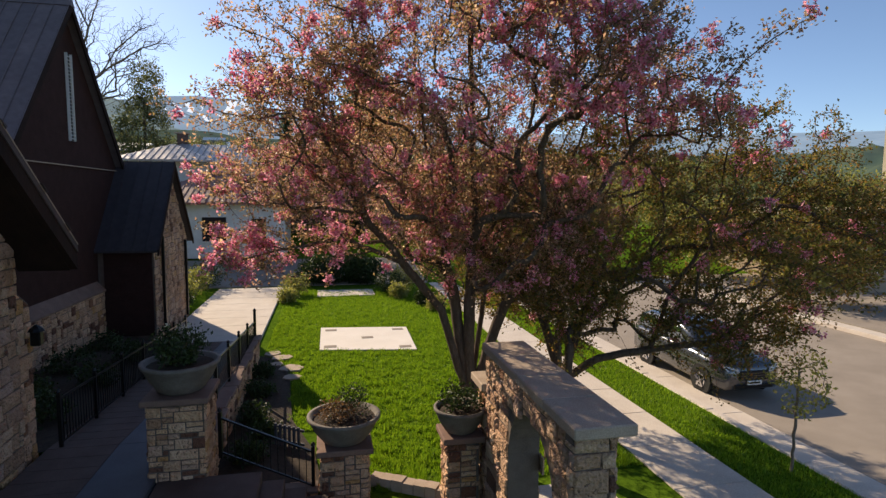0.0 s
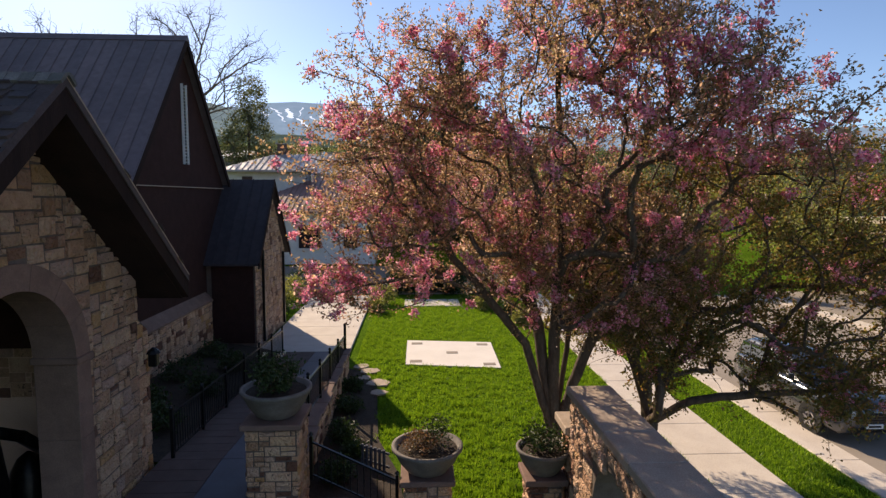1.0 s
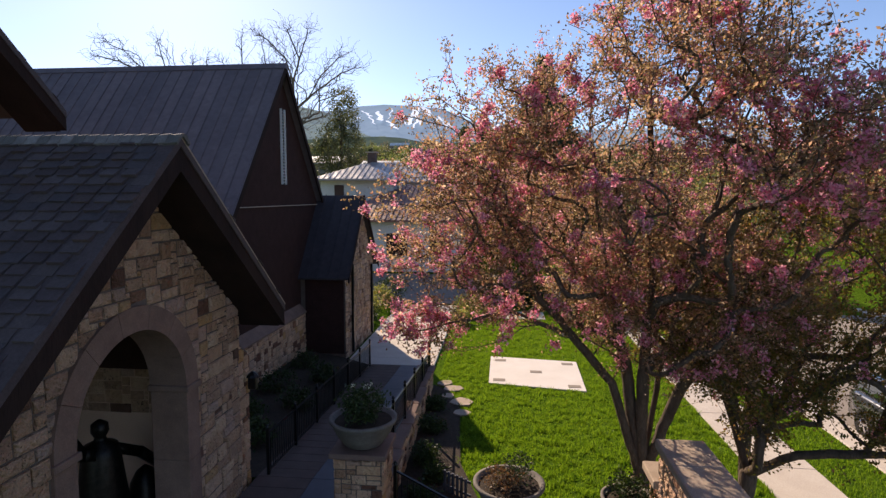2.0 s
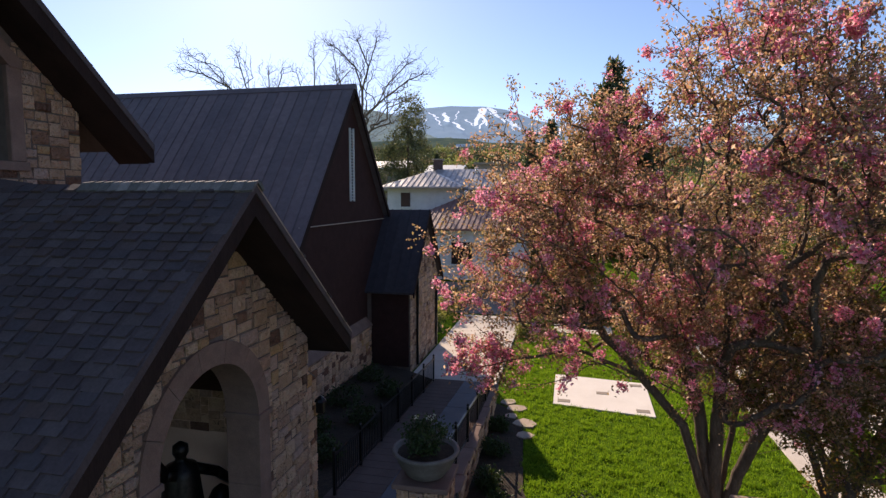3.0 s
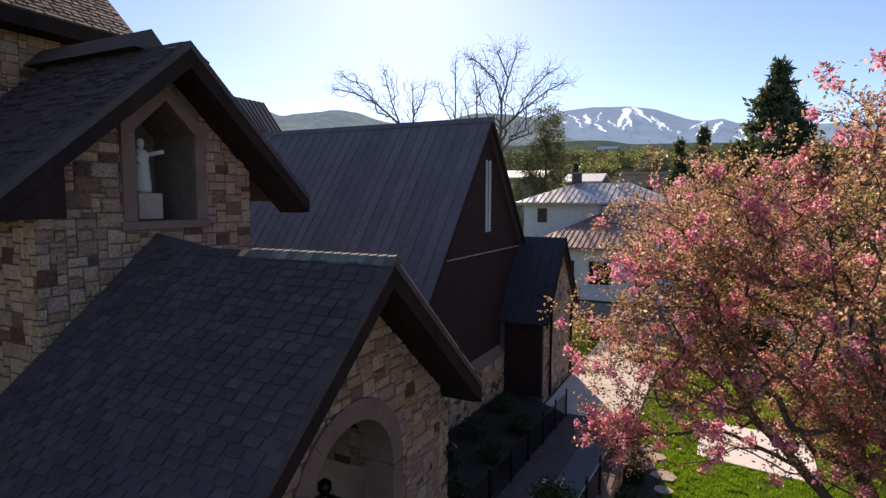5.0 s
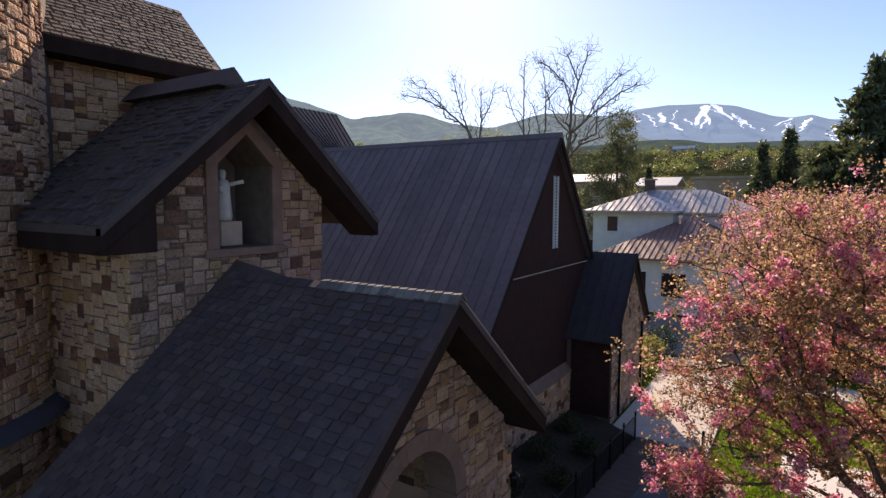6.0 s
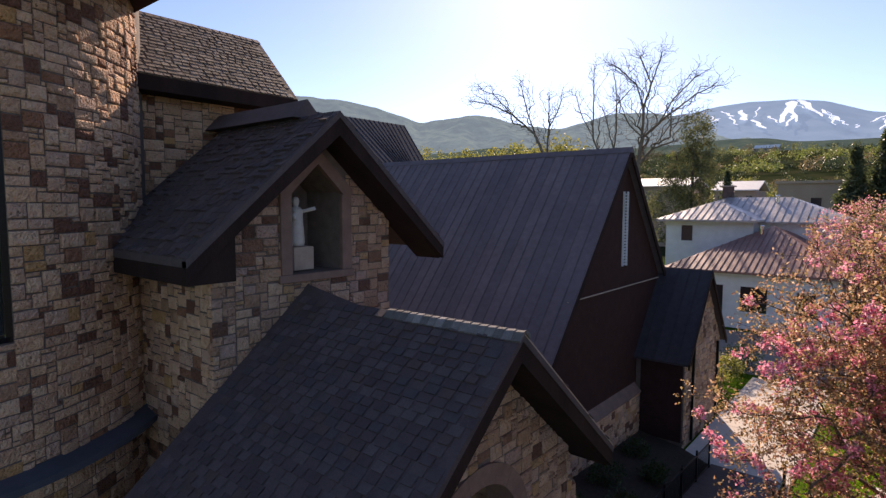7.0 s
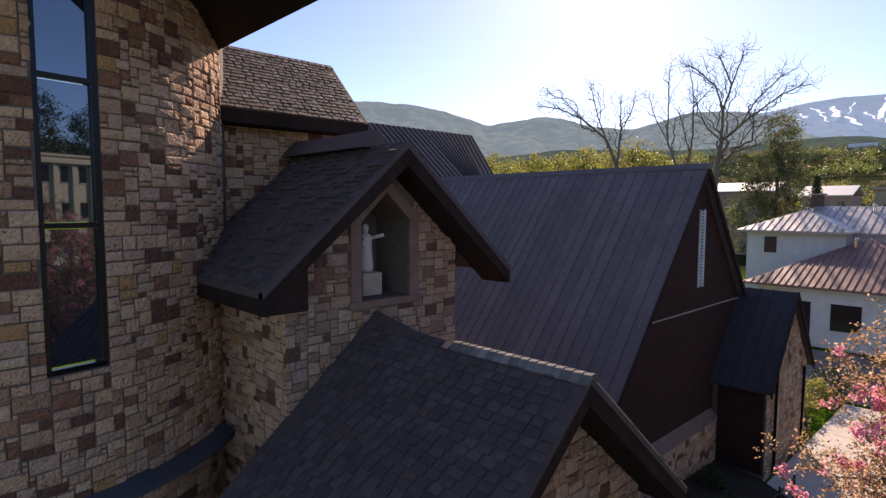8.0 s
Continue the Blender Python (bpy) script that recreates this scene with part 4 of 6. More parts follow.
def crabapple(at, stems, blobs, many, bloom, seed, label, leaf=None):
    rnd = random.Random(seed)
    tree = tagged(empty("crabapple_tree", at), label, "tree", "crabapple trees")
    o = Vector(at)
    targets = []
    for (c, r, share) in blobs:
        for _ in range(int(many * share / 15)):
            heart = in_blob(rnd, Vector(c) - o, r, 0.2)
            targets += [heart + Vector((rnd.gauss(0, 0.24), rnd.gauss(0, 0.24), rnd.gauss(0, 0.2))) for _ in range(15)]
    paths, ends = grow([[Vector(p) - o for p in s] for s in stems], targets, 0.22, seed, 0.0042, 0.49, 0.14, 0.05)
    tube_mesh("trunk", [p for p in paths if p[0][1] > 0.018], BARK, tree, sides=7)
    tube_mesh("twig", [p for p in paths if p[0][1] <= 0.018], BARK, tree, sides=4)
    spots = []
    for e, d, b in ends:
        spots += [e, b.lerp(e, 0.45)]
    foliage("leaves", spots, 0.037 if leaf else 0.033, seed, leaf or CRABLEAF, tree, 0.056, 9, long=1.75)
    balls = []
    for e, d, b in ends:
        if rnd.random() < bloom(e + o) * (0.02 + 0.75 * max(0.0, -0.1 + 2.0 * noise.noise((e + o) * 1.7))):
            balls += [b.lerp(e, rnd.uniform(0.2, 1.1)) + Vector((rnd.gauss(0, 0.03), rnd.gauss(0, 0.03), rnd.gauss(0, 0.03))) for _ in range(rnd.randint(1, 3))]
    foliage("blossom", clusters(balls, seed, 0.066, 20), 0.046, seed + 1, BLOSSOM, tree, 0.012, 1, long=1.1, flat=0.5)
    return tree


crabapple((3.0, 10.8, 0), [
    [(3.0, 10.8, 0), (3.0, 10.75, 0.6), (3.0, 10.72, 1.1)],
    [(3.0, 10.72, 1.1), (2.3, 10.3, 3.2), (1.5, 9.9, 4.2), (0.75, 9.5, 5.1), (0.0, 9.5, 6.6), (-0.4, 9.6, 7.8)],
    [(1.5, 9.9, 4.2), (0.4, 9.6, 4.7), (-0.8, 9.3, 4.5), (-1.6, 9.1, 4.3)],
    [(0.75, 9.5, 5.1), (-0.3, 9.4, 6.0), (-1.1, 9.5, 7.6)],
    [(3.0, 10.72, 1.1), (2.6, 10.5, 3.4), (2.2, 10.0, 4.8), (1.7, 9.0, 6.6), (1.4, 7.9, 8.2)],
    [(3.0, 10.72, 1.1), (3.2, 11.4, 3.2), (3.5, 12.2, 5.0), (3.4, 12.5, 6.6)],
    [(3.0, 10.72, 1.1), (2.85, 10.3, 3.4), (2.9, 10.1, 5.2), (2.82, 10.1, 7.0), (2.6, 9.6, 9.2)],
    [(2.82, 10.1, 7.0), (2.4, 8.6, 7.9), (2.0, 6.9, 8.7)],
    [(3.0, 10.72, 1.1), (3.3, 10.8, 3.4), (3.7, 10.7, 5.0), (4.1, 10.4, 6.8), (4.2, 10.2, 9.0)],
    [(3.0, 10.72, 1.1), (3.5, 10.2, 3.2), (4.0, 9.4, 4.8), (4.4, 8.6, 6.6), (4.8, 7.4, 7.6), (4.9, 6.3, 7.4)],
], [((3.6, 9.5, 7.35), (2.7, 2.4, 2.4), 0.28), ((2.6, 7.2, 7.7), (2.2, 1.6, 1.5), 0.10), ((2.3, 6.6, 8.9), (0.9, 1.0, 0.9), 0.04), ((3.3, 7.8, 8.4), (0.9, 1.0, 0.8), 0.06), ((4.9, 7.0, 7.2), (1.2, 1.5, 1.0), 0.12), ((-0.45, 9.6, 6.7), (1.6, 1.6, 1.9), 0.17), ((0.3, 9.5, 8.1), (1.6, 1.3, 1.0), 0.06),
    ((-1.3, 9.2, 4.5), (0.6, 0.35, 0.32), 0.026), ((0.2, 9.5, 5.2), (1.9, 1.3, 0.8), 0.075), ((3.4, 10.1, 4.9), (2.3, 1.8, 1.3), 0.40), ((0.9, 9.6, 8.5), (0.9, 0.9, 0.7), 0.05), ((0.9, 9.7, 6.7), (1.5, 1.4, 1.1), 0.11), ((3.3, 12.1, 6.0), (2.4, 1.7, 1.7), 0.32), ((2.7, 9.4, 9.4), (1.1, 1.1, 0.9), 0.07)],
    4300, lambda p: 3.5 if p.x < -0.9 and p.z < 5 else 1.0 if p.x < 1.5 or p.y < 8 else 0.7, 71, "pink-blossomed crabapple tree with bronze leaves and several stems on the lawn")
crabapple((4.6, 10.2, 0), [
    [(4.6, 10.2, 0), (4.65, 10.1, 1.0), (4.7, 10.0, 1.7)],
    [(4.7, 10.0, 1.7), (5.3, 9.6, 2.3), (6.2, 9.3, 2.5), (7.2, 8.6, 2.8), (8.5, 7.9, 3.2)],
    [(4.7, 10.0, 1.7), (4.3, 10.3, 3.2), (4.6, 10.4, 4.8), (5.6, 10.0, 6.6)],
    [(4.7, 10.0, 1.7), (5.3, 10.2, 3.2), (6.2, 10.2, 5.2), (7.6, 9.6, 6.2)],
    [(6.2, 9.3, 2.5), (6.6, 9.3, 3.6), (7.4, 9.0, 5.0), (8.8, 8.6, 5.6), (10.4, 8.3, 5.7)],
    [(7.2, 8.6, 2.8), (8.6, 8.5, 3.9), (10.2, 8.4, 4.6)],
], [((6.0, 9.6, 5.8), (2.6, 2.3, 1.7), 0.42), ((7.9, 8.6, 4.4), (2.8, 2.0, 1.4), 0.40), ((5.4, 9.8, 4.0), (2.0, 2.0, 1.2), 0.18), ((9.9, 8.5, 5.0), (1.9, 1.5, 1.2), 0.24), ((7.2, 8.7, 2.9), (1.7, 0.7, 0.6), 0.15), ((8.3, 9.0, 6.4), (1.9, 1.3, 0.7), 0.12), ((4.5, 9.6, 3.8), (1.3, 1.2, 0.8), 0.12), ((5.1, 9.9, 3.0), (0.9, 0.9, 0.7), 0.10)],
    2300, lambda p: 0.25, 72, "crabapple tree with dark bronze-green leaves leaning over the sidewalk", OLIVELEAF)
crabapple((5.5, 12.0, 0), [
    [(5.5, 12.0, 0), (5.45, 11.9, 1.0), (5.4, 11.9, 1.8)],
    [(5.4, 11.9, 1.8), (5.0, 12.4, 3.0), (4.6, 13.2, 4.4)],
    [(5.4, 11.9, 1.8), (5.8, 12.4, 3.0), (6.2, 13.4, 4.2)],
], [((5.2, 13.4, 4.4), (2.4, 2.4, 1.7), 1.0), ((4.9, 13.3, 3.0), (1.7, 1.6, 0.7), 0.35), ((6.8, 14.5, 3.3), (1.4, 1.4, 0.9), 0.35)], 1500, lambda p: 0.25, 73, "smaller crabapple tree with bronze leaves beside the sidewalk", OLIVELEAF)

# ---- far house ----
house = tagged(empty("house", (-10, 48, 1.6)), "white two-storey house with ribbed metal hip roofs", "house")
house.matrix_world = Matrix()
part("upper_wall", boxed(-16.3, -3.7, 50.7, 59.4, 1.0, 8.1), WHITE, house)
part("wing_wall", boxed(-15.7, -9.1, 48.6, 50.69, 1.0, 8.15), WHITE, house)
RIB = pieces("ribbed_metal", ((0, (0.36, 0.32, 0.295)), (0.5, (0.43, 0.385, 0.36))), 0.42, 0.5, 0.6, 0.1, 0.01, False, 0.55, 0.3)
RUST = pieces("rusty_metal", ((0, (0.22, 0.105, 0.082)), (0.5, (0.28, 0.145, 0.115))), 0.5, 0.25, 1.0, 0.1, 0.01, False, 0.4, 0.05)


def hip_roof(name, x0, x1, y0, y1, z0, z1, mat, inset):
    bm = bmesh.new()
    ym = (y0 + y1) / 2
    vs = [bm.verts.new(p) for p in ((x0, y0, z0), (x1, y0, z0), (x1, y1, z0), (x0, y1, z0), (x0 + inset, ym, z1), (x1 - inset, ym, z1), (x0, y0, z0 - 0.15), (x1, y0, z0 - 0.15), (x1, y1, z0 - 0.15), (x0, y1, z0 - 0.15))]
    for f in ((0, 1, 5, 4), (1, 2, 5), (2, 3, 4, 5), (3, 0, 4), (0, 6, 7, 1), (1, 7, 8, 2), (2, 8, 9, 3), (3, 9, 6, 0), (9, 8, 7, 6)):
        bm.faces.new([vs[i] for i in f])
    return part(name, bm, mat, house)


hip_roof("upper_roof", -17.0, -3.0, 50.0, 60.0, 8.1, 10.05, RIB, 4.5)
hip_roof("wing_roof", -16.2, -8.6, 47.4, 55.6, 8.22, 9.76, RIB, 3.79)
part("lower_wall", boxed(-12.7, -2.8, 41.8, 48.59, 1.0, 4.85), WHITE, house)
hip_roof("lower_roof", -13.4, -2.2, 41.0, 57.0, 4.95, 7.8, RUST, 5.59)

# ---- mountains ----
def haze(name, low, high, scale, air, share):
    """A far slope with blue air haze painted on: emission in the air's colour over the ground's colour."""
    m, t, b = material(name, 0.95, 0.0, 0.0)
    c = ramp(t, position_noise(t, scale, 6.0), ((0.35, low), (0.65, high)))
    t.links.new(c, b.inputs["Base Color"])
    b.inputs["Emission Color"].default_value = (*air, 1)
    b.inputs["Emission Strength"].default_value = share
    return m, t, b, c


# Distance haze is painted as blue emission; the mountain's base colour is blued too.
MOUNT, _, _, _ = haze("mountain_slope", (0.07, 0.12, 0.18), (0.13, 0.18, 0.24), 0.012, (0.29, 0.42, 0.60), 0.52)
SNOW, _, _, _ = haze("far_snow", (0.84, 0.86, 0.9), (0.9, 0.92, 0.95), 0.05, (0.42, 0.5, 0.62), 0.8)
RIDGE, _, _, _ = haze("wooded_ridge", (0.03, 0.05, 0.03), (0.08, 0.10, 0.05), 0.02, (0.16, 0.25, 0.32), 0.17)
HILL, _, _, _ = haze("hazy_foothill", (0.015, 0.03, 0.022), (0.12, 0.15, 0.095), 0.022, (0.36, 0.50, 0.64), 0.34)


def bell(x, c, w):
    return math.exp(-((x - c) / w) ** 2)


def range_of_hills(name, label, far, a0, a1, crest, mat, seed, n=240, m=26, bumpy=0.35):
    """A ridge round the place: crest(a) is its height in degrees at a degrees left of +y."""
    verts, faces = [], []
    for j in range(m):
        k = j / (m - 1)
        for i in range(n):
            a = a0 + (a1 - a0) * i / (n - 1)
            d = far * (0.62 + 0.38 * k)
            rough = noise.fractal(Vector((a * 0.22, k * 2.5, seed)), 1.0, 2.0, 6)
            e = crest(a) * (0.25 + 0.75 * k ** 0.8) + bumpy * rough * (1.0 if k < 0.9 else 0.3)
            verts.append((-d * math.sin(radians(a)), d * math.cos(radians(a)), 9 + d * math.tan(radians(e))))
    for j in range(m - 1):
        for i in range(n - 1):
            faces.append((j * n + i, j * n + i + 1, (j + 1) * n + i + 1, (j + 1) * n + i))
    return tagged(raw(name, verts, faces, mat, smooth=True), label, "mountain", kind="structure")


MOUNTAIN = ((-75, 4.5), (-20, 6.2), (-5, 6.5), (-1, 6.9), (0.2, 7.35), (1.7, 7.22), (3, 7.42), (6, 8.5), (8.4, 8.88), (11.7, 8.93), (14, 8.72), (16, 8.35), (19, 8.0), (26, 6.0))
FOOTHILL = ((4, 5.5), (10, 6.5), (13, 7.2), (16, 7.9), (19, 8.45), (22.6, 8.6), (25.5, 8.0), (28, 7.5), (31.3, 7.8), (34.5, 8.45), (36.7, 8.7), (40, 8.25), (42.3, 8.1), (45.7, 9.2), (48.5, 9.85), (52, 10.2), (55, 10.2), (60, 10.8), (75, 9.5), (100, 7.0))


def crest_of(rows):
    return lambda a: float(np.interp(a, [r[0] for r in rows], [r[1] for r in rows]))


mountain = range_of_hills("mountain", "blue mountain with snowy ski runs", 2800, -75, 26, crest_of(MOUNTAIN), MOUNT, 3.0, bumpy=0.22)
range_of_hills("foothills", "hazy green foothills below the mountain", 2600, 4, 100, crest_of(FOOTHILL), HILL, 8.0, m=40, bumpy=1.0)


def ski_run(top, bottom, w0, w1, seed):
    """A cleared snowy run that winds down the mountain, from and to (degrees left of +y, degrees up), w degrees wide."""
    g = random.Random(seed)
    verts, faces, n = [], [], 14
    for i in range(n + 1):
        k = i / n
        a = top[0] + (bottom[0] - top[0]) * k + 0.10 * math.sin(3.2 * k * math.pi + seed) + g.uniform(-0.03, 0.03)
        e = top[1] + (bottom[1] - top[1]) * k
        w = (w0 + (w1 - w0) * k) * g.uniform(0.6, 1.25) * (0.35 if i in (0, n) else 1)
        up = max(0.02, min(1.0, (e / crest_of(MOUNTAIN)(a) - 0.25) / 0.75)) ** 1.25
        d = 2800 * (0.62 + 0.38 * up) - 60
        for b in (a - w / 2, a + w / 2):
            verts.append((-d * math.sin(radians(b)), d * math.cos(radians(b)), 9 + d * math.tan(radians(e))))
    faces = [(2 * i, 2 * i + 1, 2 * i + 3, 2 * i + 2) for i in range(n)]
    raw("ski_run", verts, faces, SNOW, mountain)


RUNS = (((8.3, 8.75), (9.3, 7.0), 0.9, 0.35), ((7.9, 8.8), (6.2, 7.3), 0.7, 0.2), ((8.6, 8.6), (8.0, 7.0), 0.5, 0.2), ((6.4, 7.9), (5.0, 6.9), 0.25, 0.5),
        ((12.3, 8.3), (11.9, 7.4), 0.3, 0.75), ((13.8, 8.3), (12.9, 7.8), 0.2, 0.3), ((11.3, 7.4), (10.4, 6.6), 0.5, 0.3), ((1.6, 7.2), (3.0, 6.6), 0.3, 0.12), ((0.3, 7.1), (1.0, 6.3), 0.35, 0.3))
for k, (a, b, w0, w1) in enumerate(RUNS):
    ski_run(a, b, w0, w1, 900 + k)
g = random.Random(31)
for k in range(26):
    a = g.uniform(-6, 16)
    e = crest_of(MOUNTAIN)(a) - g.uniform(0.1, 1.5)
    ski_run((a, e), (a + g.uniform(-0.9, 0.7), e - g.uniform(0.2, 0.9)), g.uniform(0.08, 0.3), g.uniform(0.06, 0.22), 930 + k)

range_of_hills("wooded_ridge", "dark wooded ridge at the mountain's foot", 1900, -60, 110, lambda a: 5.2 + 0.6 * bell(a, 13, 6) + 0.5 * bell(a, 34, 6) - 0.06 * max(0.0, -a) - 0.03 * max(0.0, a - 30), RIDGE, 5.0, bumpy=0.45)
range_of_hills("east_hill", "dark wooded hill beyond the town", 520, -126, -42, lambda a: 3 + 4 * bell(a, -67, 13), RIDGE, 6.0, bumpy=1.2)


# ---- retaining wall, rails, steps, beds ----
retaining = tagged(part("retaining_wall", boxed(-2.6, -2.12, 10.0, 18.75, 0, 0.78), MORTAR), "low rubble stone retaining wall beside the walkway", "retaining wall")
stonework(retaining, face_x(-2.12), [(10.0, 0), (18.75, 0), (18.75, 0.78), (10.0, 0.78)], 61, near=(-2, 15, 0.5))
stonework(retaining, lambda u, v, d: (u, 18.75 + d, v), [(-2.6, 0), (-2.12, 0), (-2.12, 0.78), (-2.6, 0.78)], 62)
for i in range(12):
    y0 = 10.0 + i * 0.7292
    part("coping_stone", boxed(-2.63, -2.07 + 0.03 * (i % 3), y0 + 0.004, y0 + 0.725, 0.78, 0.85 + 0.012 * (i % 2), bevel=0.012), ARCHSTONE, retaining)


def railing(name, label, a, b, height, posts, gap=0.13):
    """A black iron railing from a to b: posts, two rails and pickets."""
    a, b = Vector(a), Vector(b)
    rail = tagged(empty(name, tuple(a)), label, "railing")
    d = b - a
    up = Vector((0, 0, 1))
    for i in range(posts):
        p = d * (i / (posts - 1))
        post = part("post", beam(bmesh.new(), p, p + up * (height + 0.1), 0.06, 0.06, (d.y, -d.x, 0)), IRON, rail)
        part("finial", lathe(bmesh.new(), [(0.02, 0), (0.045, 0.03), (0.03, 0.07), (0.005, 0.09)], 8, tuple(p + up * (height + 0.1))), IRON, post)
    part("top_rail", beam(bmesh.new(), up * height, d + up * height, 0.045, 0.03), IRON, rail)
    part("bottom_rail", beam(bmesh.new(), up * 0.1, d + up * 0.1, 0.03, 0.025), IRON, rail)
    n = int(d.length / gap)
    bm = beam(bmesh.new(), Vector((0, 0, 0.1)), Vector((0, 0, height)), 0.014, 0.014)
    me = bpy.data.meshes.new("picket")
    bm.to_mesh(me)
    bm.free()
    me.materials.append(IRON)
    for i in range(1, n):
        ob = new("picket", me)
        ob.parent, ob.location = rail, d * (i / n)
    return rail


railing("railing", "black iron railing on the retaining wall", (-2.32, 10.9, 1.12), (-2.22, 18.6, 0.47), 0.85, 6)
railing("railing", "black iron railing along the planting bed", (-4.6, 10.6, 0.9), (-4.78, 20.6, 0.15), 0.9, 7)
newel = tagged(empty("newel_post", (-2.22, 18.68, 0.85)), "tall black iron post at the end of the railing", "post")
part("shaft", boxed(-0.04, 0.04, -0.04, 0.04, 0, 0.82, bevel=0.006), IRON, newel)
part("cap", lathe(bmesh.new(), [(0.05, 0.82), (0.055, 0.85), (0.02, 0.9), (0.004, 0.91)], 8), IRON, newel)
railing("railing", "black iron railing sloping down beside the steps", (-1.75, 9.75, 0.85), (-0.17, 9.5, 0.2), 0.72, 2)
steps = tagged(empty("stone_steps", (-1, 8, 0)), "stone steps rising between two pillars", "steps")
for i in range(5):
    p = part("step", boxed(-2.6, 0.45 - i * 0.36, 6.6, 9.1, 0.17 * i, 0.17 * (i + 1), bevel=0.015), BRICKPAVE, steps)
    p.location = (1, -8, 0)
cheek = tagged(part("step_cheek_wall", boxed(-1.8, -0.1, 9.3, 9.68, 0, 0.3), MORTAR), "low stone cheek wall beside the steps", "wall")
stonework(cheek, lambda u, v, d: (u, 9.3 - d, v), [(-1.8, 0), (-0.1, 0), (-0.1, 0.3), (-1.8, 0.3)], 63)
stonework(cheek, lambda u, v, d: (u, 9.68 + d, v), [(-1.8, 0), (-0.1, 0), (-0.1, 0.3), (-1.8, 0.3)], 64)

rnd = random.Random(5)
tagged(raw("planting_bed", [(x, y, 0.03 + (0.05 if k % 2 else 0.0)) for k, (x, y) in enumerate([(-2.1, 9.7), (0.0, 9.7), (-0.2, 11.5), (-0.75, 13.2), (-0.9, 15.2), (-1.05, 17.2), (-1.5, 18.6), (-2.1, 19.0)])], [(0, 1, 2, 3, 4, 5, 6, 7)], SOIL),
             "dark mulch planting bed below the retaining wall", "planting bed", kind="structure")
tagged(raw("planting_bed", [(-7.7, 10.5, 0.9), (-4.66, 10.5, 0.88), (-4.82, 20.8, 0.16), (-6.05, 21.7, 0.14), (-7.7, 21.7, 0.4)], [(0, 1, 2, 3, 4)], SOIL), "shaded planting bed against the church wall", "planting bed", kind="structure")


def flat_stone(name, label, x, y, z, r, seed, thick=0.07, mat=None, group=""):
    g = random.Random(seed)
    pts = [(x + r * g.uniform(0.75, 1.1) * math.cos(a), y + r * g.uniform(0.7, 1.05) * math.sin(a), z) for a in np.linspace(0, 2 * math.pi, 8)[:-1]]
    bm = extrude(bmesh.new(), pts, (0, 0, thick))
    return tagged(part(name, bm, mat or CUTSTONE), label, "stone", group)


for i, (x, y, r) in enumerate([(-1.72, 19.3, 0.30), (-1.38, 18.75, 0.38), (-1.5, 18.0, 0.24), (-1.02, 17.5, 0.42), (-0.95, 16.6, 0.3)]):
    flat_stone("flagstone", "irregular tan flagstone edging the lawn", x, y, 0.02, r, 80 + i, 0.05, group="flagstones")
for i in range(9):
    a, b = (0.9 + 0.19 * i, 9.95 - 0.12 * i, 0.09), (0.9 + 0.19 * (i + 0.95), 9.95 - 0.12 * (i + 0.95), 0.09)
    tagged(part("edging_stone", beam(bmesh.new(), a, b, 0.24, 0.2 + 0.02 * (i % 3)), CUTSTONE), "buff sandstone block edging the front lawn", "stone", "lawn edging stones")
bench = tagged(empty("slatted_gate", (-0.75, 11.7, 0.05), -35), "small grey slatted wooden gate in the bed", "gate")
for i in range(6):
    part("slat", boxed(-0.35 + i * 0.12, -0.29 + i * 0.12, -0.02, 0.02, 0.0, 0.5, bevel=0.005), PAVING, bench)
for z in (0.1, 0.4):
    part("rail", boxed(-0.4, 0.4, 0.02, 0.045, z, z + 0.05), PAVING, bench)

# plants
DARKLEAF = leaf_material("dark_green_leaf", ((0, (0.02, 0.04, 0.012)), (0.5, (0.034, 0.06, 0.016)), (1, (0.055, 0.08, 0.022))), 0.25)
DRYLEAF = leaf_material("dry_brown_leaf", ((0, (0.14, 0.07, 0.04)), (0.6, (0.22, 0.12, 0.07)), (1, (0.12, 0.10, 0.05))), 0.3)
SPRING = leaf_material("spring_leaf", ((0, (0.16, 0.185, 0.055)), (0.5, (0.23, 0.235, 0.08)), (1, (0.30, 0.275, 0.115))), 0.5)
PALEFLOWER = leaf_material("white_petal", ((0, (0.7, 0.68, 0.6)), (1, (0.8, 0.78, 0.74))), 0.3)


def shrub(name, label, at, size, seed, mat, leaf=0.05, many=14, n=60, bark=None):
    g = random.Random(seed)
    top = tagged(empty(name, at), label, "shrub" if name == "shrub" else "plant")
    targets = [in_blob(g, (0, 0, size[2] * 0.55), (size[0], size[1], size[2] * 0.5)) for _ in range(n)]
    paths, ends = grow([[(0, 0, 0), (0, 0, size[2] * 0.25)]], targets, 0.1, seed, 0.003, 0.5, 0.3)
    tube_mesh("stem", paths, bark or BARK, top, sides=4)
    foliage("foliage", [e for e, _, _ in ends], leaf, seed, mat, top, leaf * 1.6, many)
    return top


p = shrub("planter_plant", "upright green plants with small white flowers in a bowl", (-2.29, 9.5, 2.62), (0.46, 0.46, 0.6), 201, DARKLEAF, 0.04, 16, 90)
for k in range(6):
    foliage("flower", [Vector((0.15 * math.sin(k * 2.1), 0.2 * math.cos(k * 1.7), 0.6 + 0.06 * (k % 3)))], 0.026, 3 + k, PALEFLOWER, p, 0.012, 5)
shrub("planter_plant", "low brown heather and sparse green plants in a bowl", (0.26, 9.6, 1.42), (0.36, 0.36, 0.34), 202, DRYLEAF, 0.03, 14, 60)
